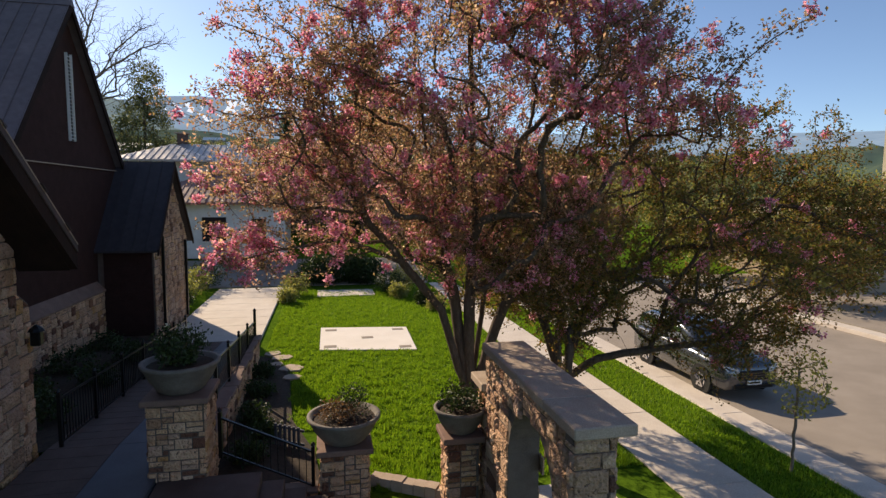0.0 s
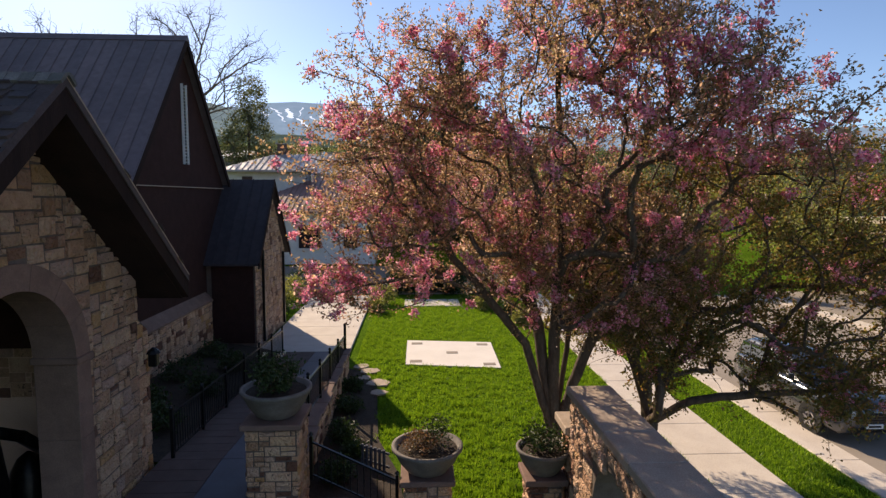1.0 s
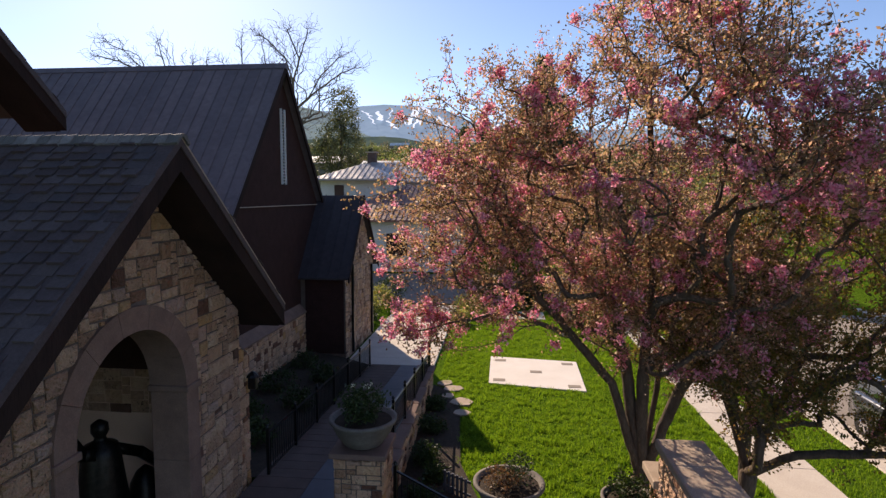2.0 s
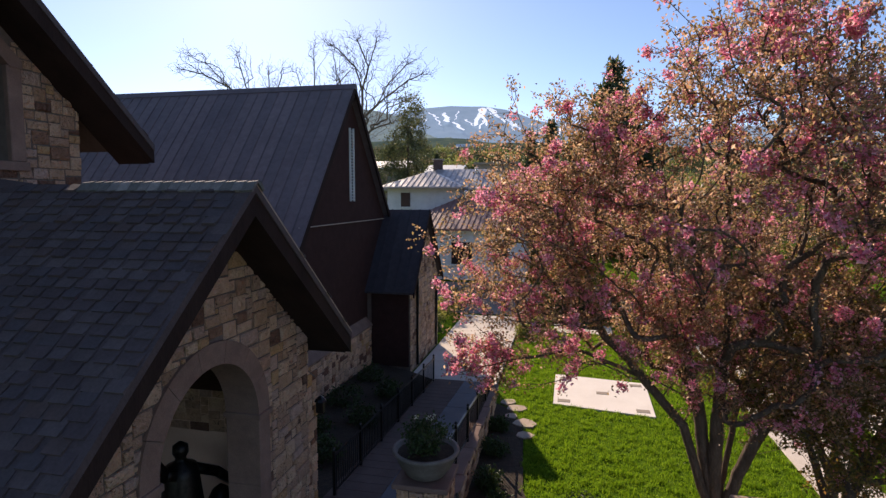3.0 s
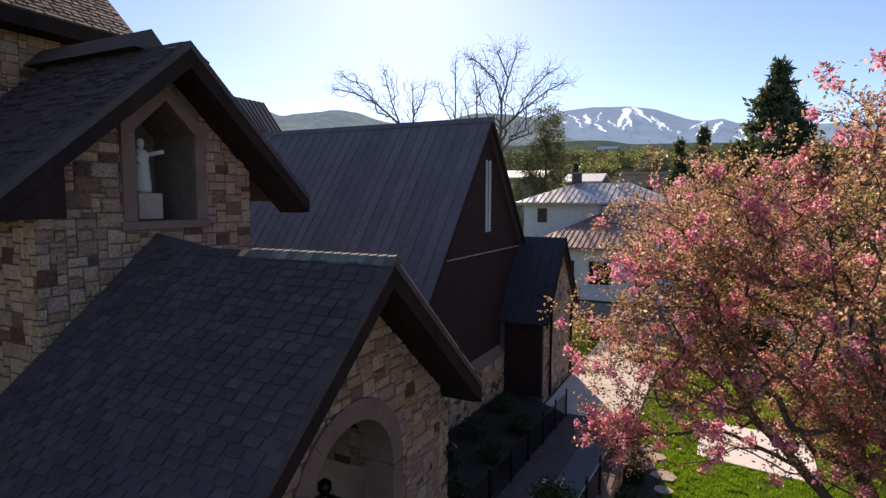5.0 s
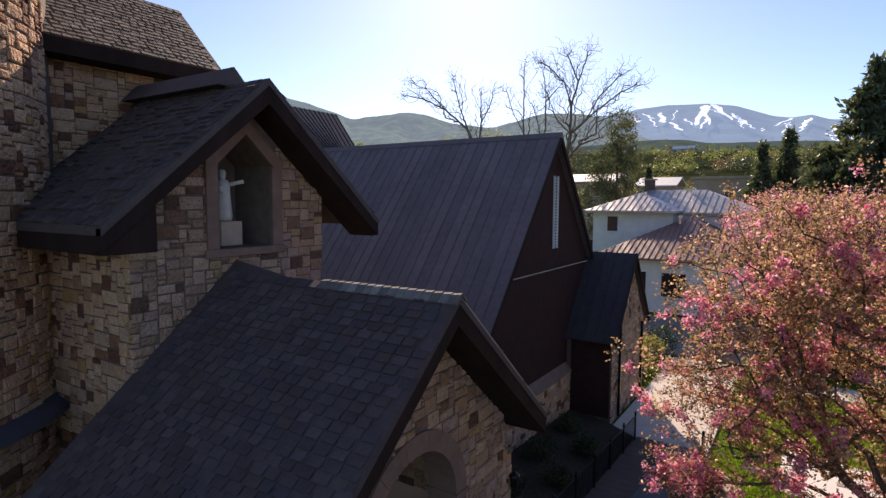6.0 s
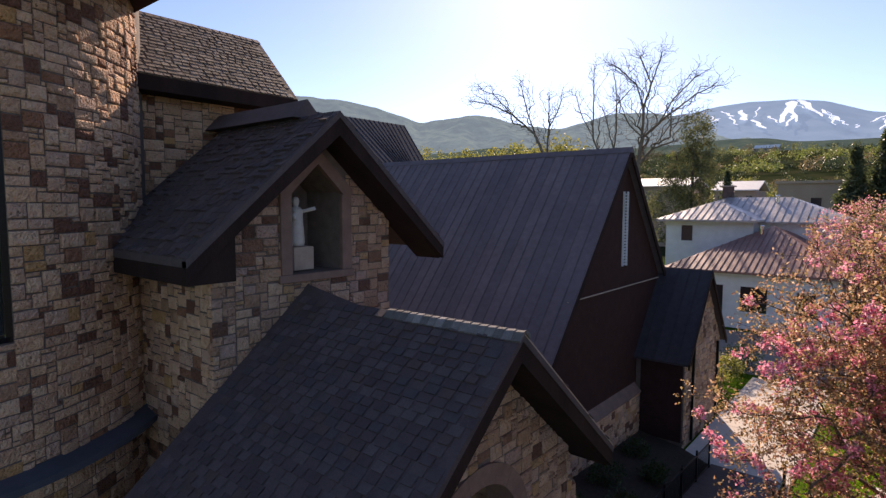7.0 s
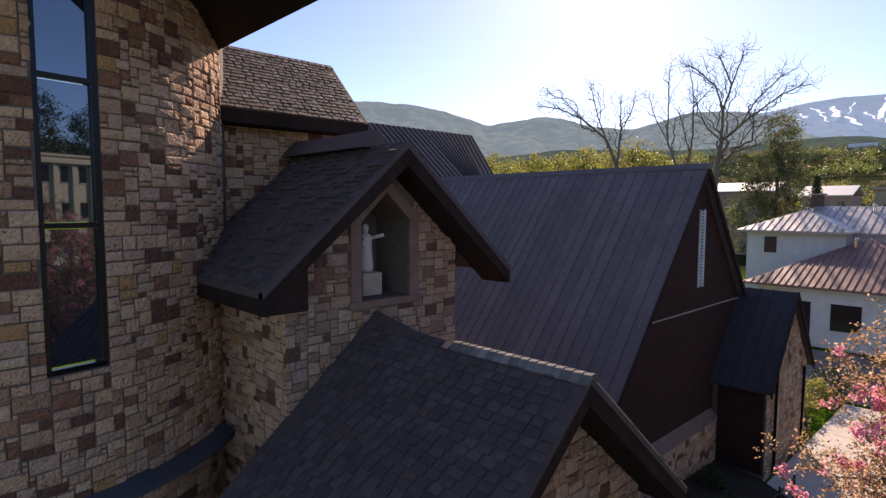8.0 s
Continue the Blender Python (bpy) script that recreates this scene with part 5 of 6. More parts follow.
shrub("planter_plant", "sparse leafy green plant in a bowl", (0.52, 9.8, 1.42), (0.34, 0.34, 0.55), 203, DARKLEAF, 0.035, 9, 46)
shrub("planter_plant", "trailing dark plant in a bowl", (2.28, 8.6, 1.84), (0.36, 0.36, 0.4), 204, DARKLEAF, 0.04, 12, 50)
for k, (x, y, z, s) in enumerate([(-5.6, 12.2, 0.85, 0.8), (-6.6, 13.6, 0.85, 0.9), (-5.6, 15.0, 0.85, 0.8), (-6.7, 16.4, 0.85, 1.0), (-5.7, 17.8, 0.8, 0.8), (-6.9, 19.3, 0.8, 0.9), (-1.5, 11.3, 0.03, 0.5), (-1.6, 13.2, 0.03, 0.6), (-1.7, 15.1, 0.03, 0.55), (-1.8, 16.8, 0.03, 0.5),
                                  (-1.3, 12.4, 0.03, 0.4)]):
    z = 0.86 - 0.062 * (y - 10.5) if x < -4 else z
    shrub("shrub", "dark green leafy shrub in a planting bed", (x, y, z), (s * 0.6, s * 0.6, s * 0.7), 210 + k, DARKLEAF, 0.05, 14, 60)
for k, (x, y, s) in enumerate([(-6.9, 28.2, 0.9), (-7.2, 30.0, 1.1), (-7.0, 32.0, 1.2), (-6.6, 34.0, 1.3), (-1.6, 31.2, 0.9), (-1.9, 29.0, 0.6), (3.6, 31.0, 1.0), (4.6, 32.4, 1.1), (3.9, 29.4, 0.6), (4.9, 27.4, 0.5), (5.2, 25.8, 0.5)]):
    shrub("shrub", "fresh green leafy shrub beside the far path", (x, y, 0.0), (s * 0.8, s * 0.8, s * 1.2), 230 + k, SPRING if k % 3 else DARKLEAF, 0.07, 16, 80)

for k, (x, y, s) in enumerate([(-0.4, 34.6, 1.5), (1.0, 34.9, 1.7), (2.4, 34.4, 1.5)]):
    shrub("shrub", "dense dark evergreen shrub behind the far path", (x, y, 0.0), (s * 0.8, s * 0.7, s * 1.1), 250 + k, DARKLEAF, 0.09, 26, 130)

# ---- statues ----
bm = lathe(bmesh.new(), [(0.17, 0), (0.19, 0.1), (0.165, 0.4), (0.15, 0.62), (0.16, 0.78), (0.11, 0.85), (0.05, 0.88), (0.07, 0.93), (0.085, 1.0), (0.06, 1.07), (0.01, 1.09)], 14)
beam(bm, (0.05, 0.1, 0.76), (0.24, 0.36, 0.84), 0.08, 0.08)
beam(bm, (0.05, -0.1, 0.76), (0.22, -0.2, 0.62), 0.08, 0.08)
statue = tagged(part("statue", bm, MARBLE, smooth=True), "white stone robed statue standing in a wall niche", "statue")
statue.location = (-10.3, 7.35, 8.5)
plinth = tagged(part("statue_plinth", boxed(-0.28, 0.28, -0.27, 0.27, 0, 0.52, bevel=0.015), CUTSTONE), "pale square stone plinth in a wall niche", "plinth")
plinth.location = (-10.3, 7.35, 7.97)
bm = lathe(bmesh.new(), [(0.42, 0), (0.40, 0.5), (0.34, 1.0), (0.30, 1.35), (0.26, 1.5), (0.10, 1.58), (0.09, 1.64), (0.14, 1.74), (0.13, 1.86), (0.03, 1.93)], 14)
beam(bm, (0, -0.2, 1.4), (0.05, -0.5, 1.55), 0.2, 0.18)
beam(bm, (0.05, -0.48, 1.5), (0.1, -0.85, 2.0), 0.16, 0.15)
beam(bm, (0, 0.2, 1.38), (0.15, 0.75, 1.05), 0.2, 0.18)
beam(bm, (0.15, 0.7, 1.1), (0.2, 1.35, 0.5), 0.16, 0.15)
lathe(bm, [(0.3, 0), (0.33, 0.4), (0.25, 0.9), (0.15, 1.1), (0.02, 1.2)], 12, (0.25, 0.75, -0.4))
box(bm, -0.6, 0.7, -1.0, 1.3, -0.4, 0.02)
sculpture = tagged(part("sculpture", bm, BRONZE, smooth=True), "dark bronze sculpture inside the porch arch", "sculpture")
sculpture.location = (-6.4, 8.1, 1.1)
inner = tagged(part("porch_inner_wall", gable(-8.7, -8.9, 3.6, 9.7, 0.3, PY, PS, PZ - 0.35), plain("plaster", (0.62, 0.40, 0.29), (0.70, 0.47, 0.35), 2.0, 0.9)), "tan plaster wall inside the porch", "wall", kind="structure")
stonework(inner, face_x(-8.7), [(3.7, 2.5), (9.6, 2.5), (9.6, 3.4), (3.7, 3.4)], 65, mat=PALESTONE)
part("upper_boarding", boxed(-8.7, -8.62, 3.9, 9.6, 3.4, 4.7), SIDING, inner)
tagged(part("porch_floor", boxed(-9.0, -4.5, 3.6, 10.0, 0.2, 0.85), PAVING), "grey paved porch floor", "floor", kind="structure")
side = tagged(part("porch_side_wall", boxed(-9.6, -5.5, 9.7, 9.98, 0.3, 4.7), bpy.data.materials["plaster"]), "tan plaster side wall of the porch with a stone band", "wall", kind="structure")
stonework(side, lambda u, v, d: (u, 9.7 - d, v), [(-8.6, 2.5), (-5.5, 2.5), (-5.5, 3.4), (-8.6, 3.4)], 66, mat=PALESTONE)
part("upper_boarding", boxed(-8.6, -5.5, 9.62, 9.7, 3.4, 4.75), SIDING, side)
lantern = tagged(empty("wall_lantern", (-4.85, 10.25, 3.0)), "small black iron lantern on the stone buttress", "lantern")
part("body", boxed(0.04, 0.2, -0.07, 0.07, -0.13, 0.12, bevel=0.02), IRON, lantern)
part("hood", lathe(bmesh.new(), [(0.13, 0.12), (0.1, 0.17), (0.02, 0.23)], 8, (0.12, 0, 0)), IRON, lantern)

# ---- car ----
PAINT, _, pb = material("silver_paint", 0.25, 0.7, 0.5)
pb.inputs["Base Color"].default_value = (0.085, 0.09, 0.10, 1)
pb.inputs["Coat Weight"].default_value = 0.8
RUBBER = plain("rubber", (0.015, 0.015, 0.015), (0.025, 0.025, 0.025), 20, 0.85)
CHROME, _, cb = material("chrome", 0.15, 1.0)
cb.inputs["Base Color"].default_value = (0.6, 0.6, 0.62, 1)
LAMP, _, lb = material("headlight_lens", 0.05, 0.0, 0.8)
lb.inputs["Base Color"].default_value = (0.55, 0.56, 0.58, 1)


def loft(bm, sections):
    """Skin over cross sections: (y, half_width, low, high, shoulder) each, rounded at the shoulder."""
    rings = []
    for y, w, lo, hi, sh in sections:
        ring = [(-w * 0.9, lo), (-w, lo + 0.12), (-w, hi - sh), (-w * 0.93, hi - sh * 0.35), (-w * 0.8, hi), (0, hi + 0.02), (w * 0.8, hi), (w * 0.93, hi - sh * 0.35), (w, hi - sh), (w, lo + 0.12), (w * 0.9, lo)]
        rings.append([bm.verts.new((x, y, z)) for x, z in ring])
    n = len(rings[0])
    for a, b in zip(rings, rings[1:]):
        for i in range(n):
            bm.faces.new((a[i], a[(i + 1) % n], b[(i + 1) % n], b[i]))
    bm.faces.new(rings[0][::-1])
    bm.faces.new(rings[-1])
    return bm


car = tagged(empty("parked_car", (11.6, 15.1, -0.135)), "silver sport utility car parked at the kerb", "car")
part("body", loft(bmesh.new(), [(-2.36, 0.70, 0.34, 0.86, 0.12), (-2.26, 0.88, 0.28, 1.0, 0.16), (-1.7, 0.94, 0.27, 1.12, 0.18), (-1.1, 0.95, 0.27, 1.16, 0.14), (-0.6, 0.95, 0.27, 1.16, 0.1), (1.9, 0.95, 0.27, 1.18, 0.1), (2.25, 0.9, 0.32, 1.14, 0.14), (2.34, 0.78, 0.42, 1.0, 0.1)]), PAINT, car, smooth=True)
part("cabin", loft(bmesh.new(), [(-1.2, 0.80, 1.06, 1.15, 0.03), (-0.55, 0.79, 1.08, 1.62, 0.14), (0.0, 0.77, 1.08, 1.76, 0.14), (1.7, 0.75, 1.08, 1.74, 0.14), (2.1, 0.75, 1.08, 1.6, 0.14), (2.3, 0.78, 1.06, 1.2, 0.05)]), PAINT, car, smooth=True)
part("windscreen", extrude(bmesh.new(), [(-0.64, -1.12, 1.2), (0.64, -1.12, 1.2), (0.58, -0.6, 1.6), (-0.58, -0.6, 1.6)], (0, -0.03, 0.03)), GLASS, car)
for s in (-1, 1):
    for y0, y1 in ((-0.5, 0.55), (0.62, 1.5), (1.56, 1.98)):
        part("side_window", extrude(bmesh.new(), [(s * 0.795, y0 + (0.1 if y0 < 0 else 0), 1.22), (s * 0.81, y1, 1.22), (s * 0.79, y1, 1.6), (s * 0.785, y0 + (0.4 if y0 < 0 else 0), 1.57)], (s * 0.012, 0, 0)), GLASS, car)
    part("mirror", boxed(s * 0.95 - 0.1, s * 0.95 + 0.1, -0.62, -0.5, 1.15, 1.3, bevel=0.03), PAINT, car)
    part("headlight", extrude(bmesh.new(), [(s * 0.46, -2.36, 0.80), (s * 0.80, -2.27, 0.82), (s * 0.86, -2.2, 0.97), (s * 0.52, -2.33, 0.92)], (0, -0.035, 0)), LAMP, car)
    part("roof_rail", beam(bmesh.new(), (s * 0.62, 0.0, 1.81), (s * 0.62, 1.8, 1.79), 0.035, 0.035), IRON, car)
    for y in (-1.42, 1.4):
        bm = lathe(bmesh.new(), [(0.36, -0.02), (0.43, -0.02), (0.44, 0.015), (0.36, 0.02)], 28)
        bmesh.ops.rotate(bm, verts=bm.verts, cent=(0, 0, 0), matrix=Matrix.Rotation(math.pi / 2, 3, "Y"))
        bmesh.ops.translate(bm, verts=bm.verts, vec=(s * 0.945, y, 0.36))
        part("wheel_arch", bm, RUBBER, car)
        wheel = empty("wheel", (s * 0.855, y, 0.34))
        wheel.parent = car
        bm = lathe(bmesh.new(), [(0.24, -0.11), (0.32, -0.11), (0.345, -0.08), (0.345, 0.08), (0.32, 0.11), (0.24, 0.11)], 28)
        bmesh.ops.rotate(bm, verts=bm.verts, cent=(0, 0, 0), matrix=Matrix.Rotation(math.pi / 2, 3, "Y"))
        part("tyre", bm, RUBBER, wheel, smooth=True)
        bm = lathe(bmesh.new(), [(0.23, -0.05), (0.24, 0.06), (0.2, 0.115), (0.05, 0.10), (0.04, 0.12)], 20)
        for i in range(5):
            a = 2 * math.pi * i / 5
            beam(bm, (0.05 * math.cos(a), 0.05 * math.sin(a), 0.12), (0.22 * math.cos(a), 0.22 * math.sin(a), 0.12), 0.06, 0.03)
        bmesh.ops.rotate(bm, verts=bm.verts, cent=(0, 0, 0), matrix=Matrix.Rotation(s * math.pi / 2, 3, "Y"))
        part("rim", bm, CHROME, wheel)
part("grille", boxed(-0.45, 0.45, -2.41, -2.34, 0.58, 0.84, bevel=0.02), IRON, car)
for z in (0.64, 0.71, 0.78):
    part("grille_bar", boxed(-0.44, 0.44, -2.42, -2.40, z - 0.006, z + 0.006), PAINT, car)
part("lower_intake", boxed(-0.6, 0.6, -2.39, -2.3, 0.34, 0.46, bevel=0.02), IRON, car)
part("number_plate", boxed(-0.22, 0.22, -2.43, -2.385, 0.46, 0.57), WHITE, car)
part("plate_bar", boxed(-0.16, 0.16, -2.436, -2.43, 0.49, 0.54), IRON, car)


# ---- young tree by the kerb, far trees ----
def leafy_tree(name, label, at, height, blobs, seed, mat, leaf, many, n, bark, tip=0.008, step=0.6, category="tree", trunk=0.3, droop=0.0, power=0.5, spread=None, wander=0.25, limbs=0):
    g = random.Random(seed)
    top = tagged(empty(name, at), label, category)
    targets = []
    for c, r, share in blobs:
        targets += [in_blob(g, c, r) for _ in range(int(n * share))]
    stems = [[(0, 0, -0.2), (0.02 * height, 0, height * trunk)]]
    for i in range(limbs):
        a, w = 2.4 * i, blobs[0][1][0] * (0.3 + 0.45 * (i % 3) / 2)
        stems.append([(0.02 * height, 0, height * trunk), (blobs[0][0][0] * 0.5 + w * 0.6 * math.cos(a), w * 0.6 * math.sin(a), height * 0.5), (blobs[0][0][0] + w * math.cos(a), w * math.sin(a), height * 0.8)])
    paths, ends = grow(stems, targets, step, seed, tip, power, wander, droop)
    tube_mesh("trunk", paths, bark, top, sides=6)
    if many:
        spots = []
        for e, d, b in ends:
            spots += [e, b.lerp(e, 0.5)]
        foliage("crown", spots, leaf, seed, mat, top, spread or leaf * 2.2, many)
    return top


sapling = tagged(empty("sapling", (9.1, 8.76, 0)), "young slender tree with sparse fresh leaves on the verge", "tree")
g = random.Random(9)
paths, ends = grow([[(0, 0, 0), (0.03, 0, 1.2), (0.06, 0.05, 2.3)]], [in_blob(g, (0.03, 0, 1.9), (0.55, 0.55, 0.75)) for _ in range(46)], 0.14, 9, 0.0055, 0.5, 0.3)
tube_mesh("trunk", paths, PALEBARK, sapling, sides=6)
foliage("crown", [e for e, _, _ in ends], 0.05, 10, SPRING, sapling, 0.07, 12)


def bare_tree(at, stems, reach, many, seed):
    """A leafless tree: limbs given as (x, z) from the foot, from which ever finer, rising twigs spread out."""
    g = random.Random(seed)
    top = tagged(empty("bare_cottonwood", at), "tall leafless cottonwood with fine spreading branches", "tree", "bare cottonwoods")
    limbs, targets = [], []
    for k, stem in enumerate(stems):
        a, b = (0.0, 0.0) if k == 0 else (g.uniform(-2.2, 2.2), g.uniform(-0.8, 0.8))
        line = [Vector((x - at[0], a * i / len(stem) + b * (i > 0), z - at[2])) for i, (x, z) in enumerate(stem)]
        if k:
            base = min((p for l in limbs for p in l), key=lambda p: (p.x - line[0].x) ** 2 + (p.z - line[0].z) ** 2)
            for i, p in enumerate(line):
                p.y += base.y
        limbs += [line] if k else [line[:3], line[2:]]
        for p, q in list(zip(line, line[1:]))[(2 if k == 0 else 0):]:
            for _ in range(int(many * (q - p).length)):
                f = g.random()
                c, way = p.lerp(q, f), (q - p).normalized()
                out = Vector((g.gauss(0, 1), g.gauss(0, 1), g.gauss(0.35, 0.7))).normalized()
                targets.append(c + (out + way * 0.8) * (reach * g.uniform(0.25, 1.0)))
        tip, way = line[-1], (line[-1] - line[-2]).normalized()
        targets += [tip + (way + Vector((g.gauss(0, 0.6), g.gauss(0, 0.6), g.gauss(0.1, 0.5)))) * (reach * g.uniform(0.1, 0.55)) for _ in range(int(many * 2.0))]
    paths, _ = grow(limbs, targets, 0.6, seed, 0.017, 0.43, 0.16)
    tube_mesh("trunk", [q for q in paths if q[0][1] > 0.06], PALEBARK, top, sides=6)
    tagged(tube_mesh("twig", [q for q in paths if q[0][1] <= 0.06], PALEBARK, top, sides=3), kind="stuff")
    return top


bare_tree((-29.6, 78, 1.8), [
    [(-29.6, 1.8), (-29.6, 10), (-29.5, 15), (-29.0, 18.6), (-28.9, 22.8), (-27.9, 25.9), (-26.8, 29.0)],
    [(-29.0, 18.6), (-30.5, 20.4), (-31.9, 23.8)], [(-29.0, 18.6), (-25.7, 21.6), (-22.5, 23.9), (-20.6, 24.7)],
    [(-28.9, 22.8), (-29.9, 25.8), (-32.4, 28.4), (-33.6, 29.2)], [(-29.5, 14.8), (-27.5, 17.0), (-25.0, 17.8)],
    [(-27.9, 25.9), (-29.2, 29.2)], [(-27.3, 20.5), (-25.1, 23.5), (-22.6, 26.0)], [(-27.5, 17.0), (-25.4, 20.0), (-22.8, 21.0)]], 2.4, 40, 310)
bare_tree((-34.8, 79, 1.8), [
    [(-34.8, 1.8), (-34.9, 9), (-35.2, 15.5), (-36.7, 19.2), (-38.8, 23.0), (-39.6, 25.8)],
    [(-36.7, 19.2), (-36.5, 25.0), (-36.2, 28.8)], [(-34.9, 9), (-33.8, 15.4), (-33.1, 19.8), (-33.1, 25.4), (-33.5, 28.2)],
    [(-33.1, 23.7), (-31.2, 26.0)], [(-34.0, 17.5), (-35.0, 22.9)]], 1.7, 20, 311)
bare_tree((-43.8, 78, 1.8), [
    [(-43.8, 1.8), (-43.9, 10), (-44.2, 16.6), (-46.0, 20.4), (-47.5, 24.0), (-48.6, 28.0)],
    [(-46.0, 20.4), (-50.1, 23.8), (-54.4, 25.9), (-57.4, 26.6)], [(-50.1, 23.8), (-53.0, 27.0), (-55.2, 28.2)],
    [(-43.9, 14.0), (-43.5, 21.2), (-43.4, 25.2)], [(-43.5, 21.2), (-41.7, 23.3), (-41.0, 25.0)]], 2.1, 34, 312)
NEEDLE = leaf_material("needle", ((0, (0.05, 0.072, 0.042)), (0.5, (0.08, 0.105, 0.058)), (1, (0.12, 0.14, 0.075))), 0.35)


def spruce(at, h, r, seed, label, mat=None, taper=1.0):
    """A conifer: straight trunk, whorls of drooping branches, sprays of needles."""
    g = random.Random(seed)
    top = tagged(empty("spruce", at), label, "tree", "conifers")
    paths = [[(Vector((0, 0, h * k / 6)), 0.02 * h * (1 - k / 6.3)) for k in range(7)]]
    spots = []
    z = h * 0.08
    while z < h * 0.98:
        k = 1 - z / h
        reach = r * k ** taper
        for i in range(max(4, int(9 * k) + 3)):
            a = g.uniform(0, 2 * math.pi)
            l = reach * g.uniform(0.6, 1.1)
            tip = Vector((l * math.cos(a), l * math.sin(a), z - l * 0.22 + g.uniform(-0.1, 0.1)))
            root = Vector((0, 0, z + 0.1))
            paths.append([(root, 0.012 * l + 0.01), (root.lerp(tip, 0.5) + Vector((0, 0, -0.03 * l)), 0.008 * l + 0.006), (tip, 0.006)])
            m = max(3, int(l * 5))
            spots += [root.lerp(tip, 0.2 + 0.8 * (j + g.random()) / m) for j in range(m)]
        z += h * 0.031
    tube_mesh("trunk", paths, BARK, top, sides=5)
    foliage("needles", spots, 0.0135 * h, seed, mat or NEEDLE, top, 0.015 * h, 11, long=2.8, flat=0.1)
    return top


for k, (x, y, h, r) in enumerate([(4.6, 62, 19.5, 11.5), (-4.4, 72, 13.5, 4.4), (-2.0, 74, 15.0, 5.0), (-20.3, 88, 12.0, 2.4), (4.2, 80, 13, 2.8), (-56, 150, 12, 2.6), (-120, 190, 15, 3), (-112, 196, 13, 3), (-88, 180, 13, 3)]):
    spruce((x, y, ground_height(x, y)), h, r, 400 + k, "dark green pointed spruce beyond the houses")
PINE = leaf_material("pine_needle", ((0, (0.08, 0.10, 0.055)), (0.5, (0.125, 0.14, 0.075)), (1, (0.19, 0.19, 0.10))), 0.45)
leafy_tree("pine", "broad ragged green pine behind the hall roof", (-18.4, 64, ground_height(-18.4, 64)), 17.5,
           [((-1.2, 0, 6.5), (4.4, 3.4, 3.2), 0.42), ((0.0, 0, 10.6), (3.0, 2.6, 3.2), 0.38), ((0.5, 0, 14.6), (1.8, 1.6, 3.1), 0.2)], 420, PINE, 0.13, 14, 520, BARK, 0.010, 0.6, spread=0.28, trunk=0.8)
for k, (x, y, h, w) in enumerate([(-44, 92, 17, 5), (-50, 94, 20, 7), (-62, 96, 20, 7), (-76, 100, 19, 7), (-92, 104, 20, 8), (-68, 110, 19, 7), (-52, 112, 11, 5), (-36, 118, 10, 5), (-14, 104, 9, 4), (-8, 112, 10, 5), (2, 106, 9, 4.5), (-28, 132, 12, 6), (-12, 138, 11, 5), (6, 134, 12, 6), (-70, 126, 12, 6), (-90, 132, 12, 6), (-108, 120, 13, 6), (14, 118, 10, 5), (-46, 140, 12, 6), (26, 34, 5.5, 3.2), (30, 46, 6.5, 3.5), (24.5, 24, 5.0, 2.6), (36, 60, 8, 5), (14, 66, 8, 5), (9, 52, 6.5, 3.5), (22, 70, 9, 6), (48, 44, 7, 5)]):
    z = ground_height(x, y)
    leafy_tree("deciduous_tree", "spring-green deciduous tree with fresh sparse leaves", (x, y, z), h,
               [((0, 0, h * 0.62), (w, w, h * 0.36), 0.75), ((w * 0.3, -w * 0.2, h * 0.4), (w * 0.7, w * 0.7, h * 0.2), 0.25)], 430 + k, SPRING, 0.3 if y > 90 else 0.16, 11 if y > 90 else 9, 300, PALEBARK, 0.012, 0.8, spread=0.45)
for k, (x, y, h, w) in enumerate([(-1.6, 44, 8.8, 3.6), (2.9, 45, 8.8, 3.8)]):
    z = ground_height(x, y)
    t = leafy_tree("blossom_tree", "round pink-blossomed tree in front of the white house", (x, y, z), h, [((0, 0, h * 0.62), (w, w, h * 0.38), 1.0)], 450 + k, CRABLEAF, 0.09, 9, 420, BARK, 0.008, 0.5, spread=0.2)
    g = random.Random(460 + k)
    foliage("blossoms", [in_blob(g, (0, 0, h * 0.62), (w, w, h * 0.38), 0.7) for _ in range(900)], 0.08, 470 + k, BLOSSOM, t, 0.1, 6, long=1.1, flat=0.5)

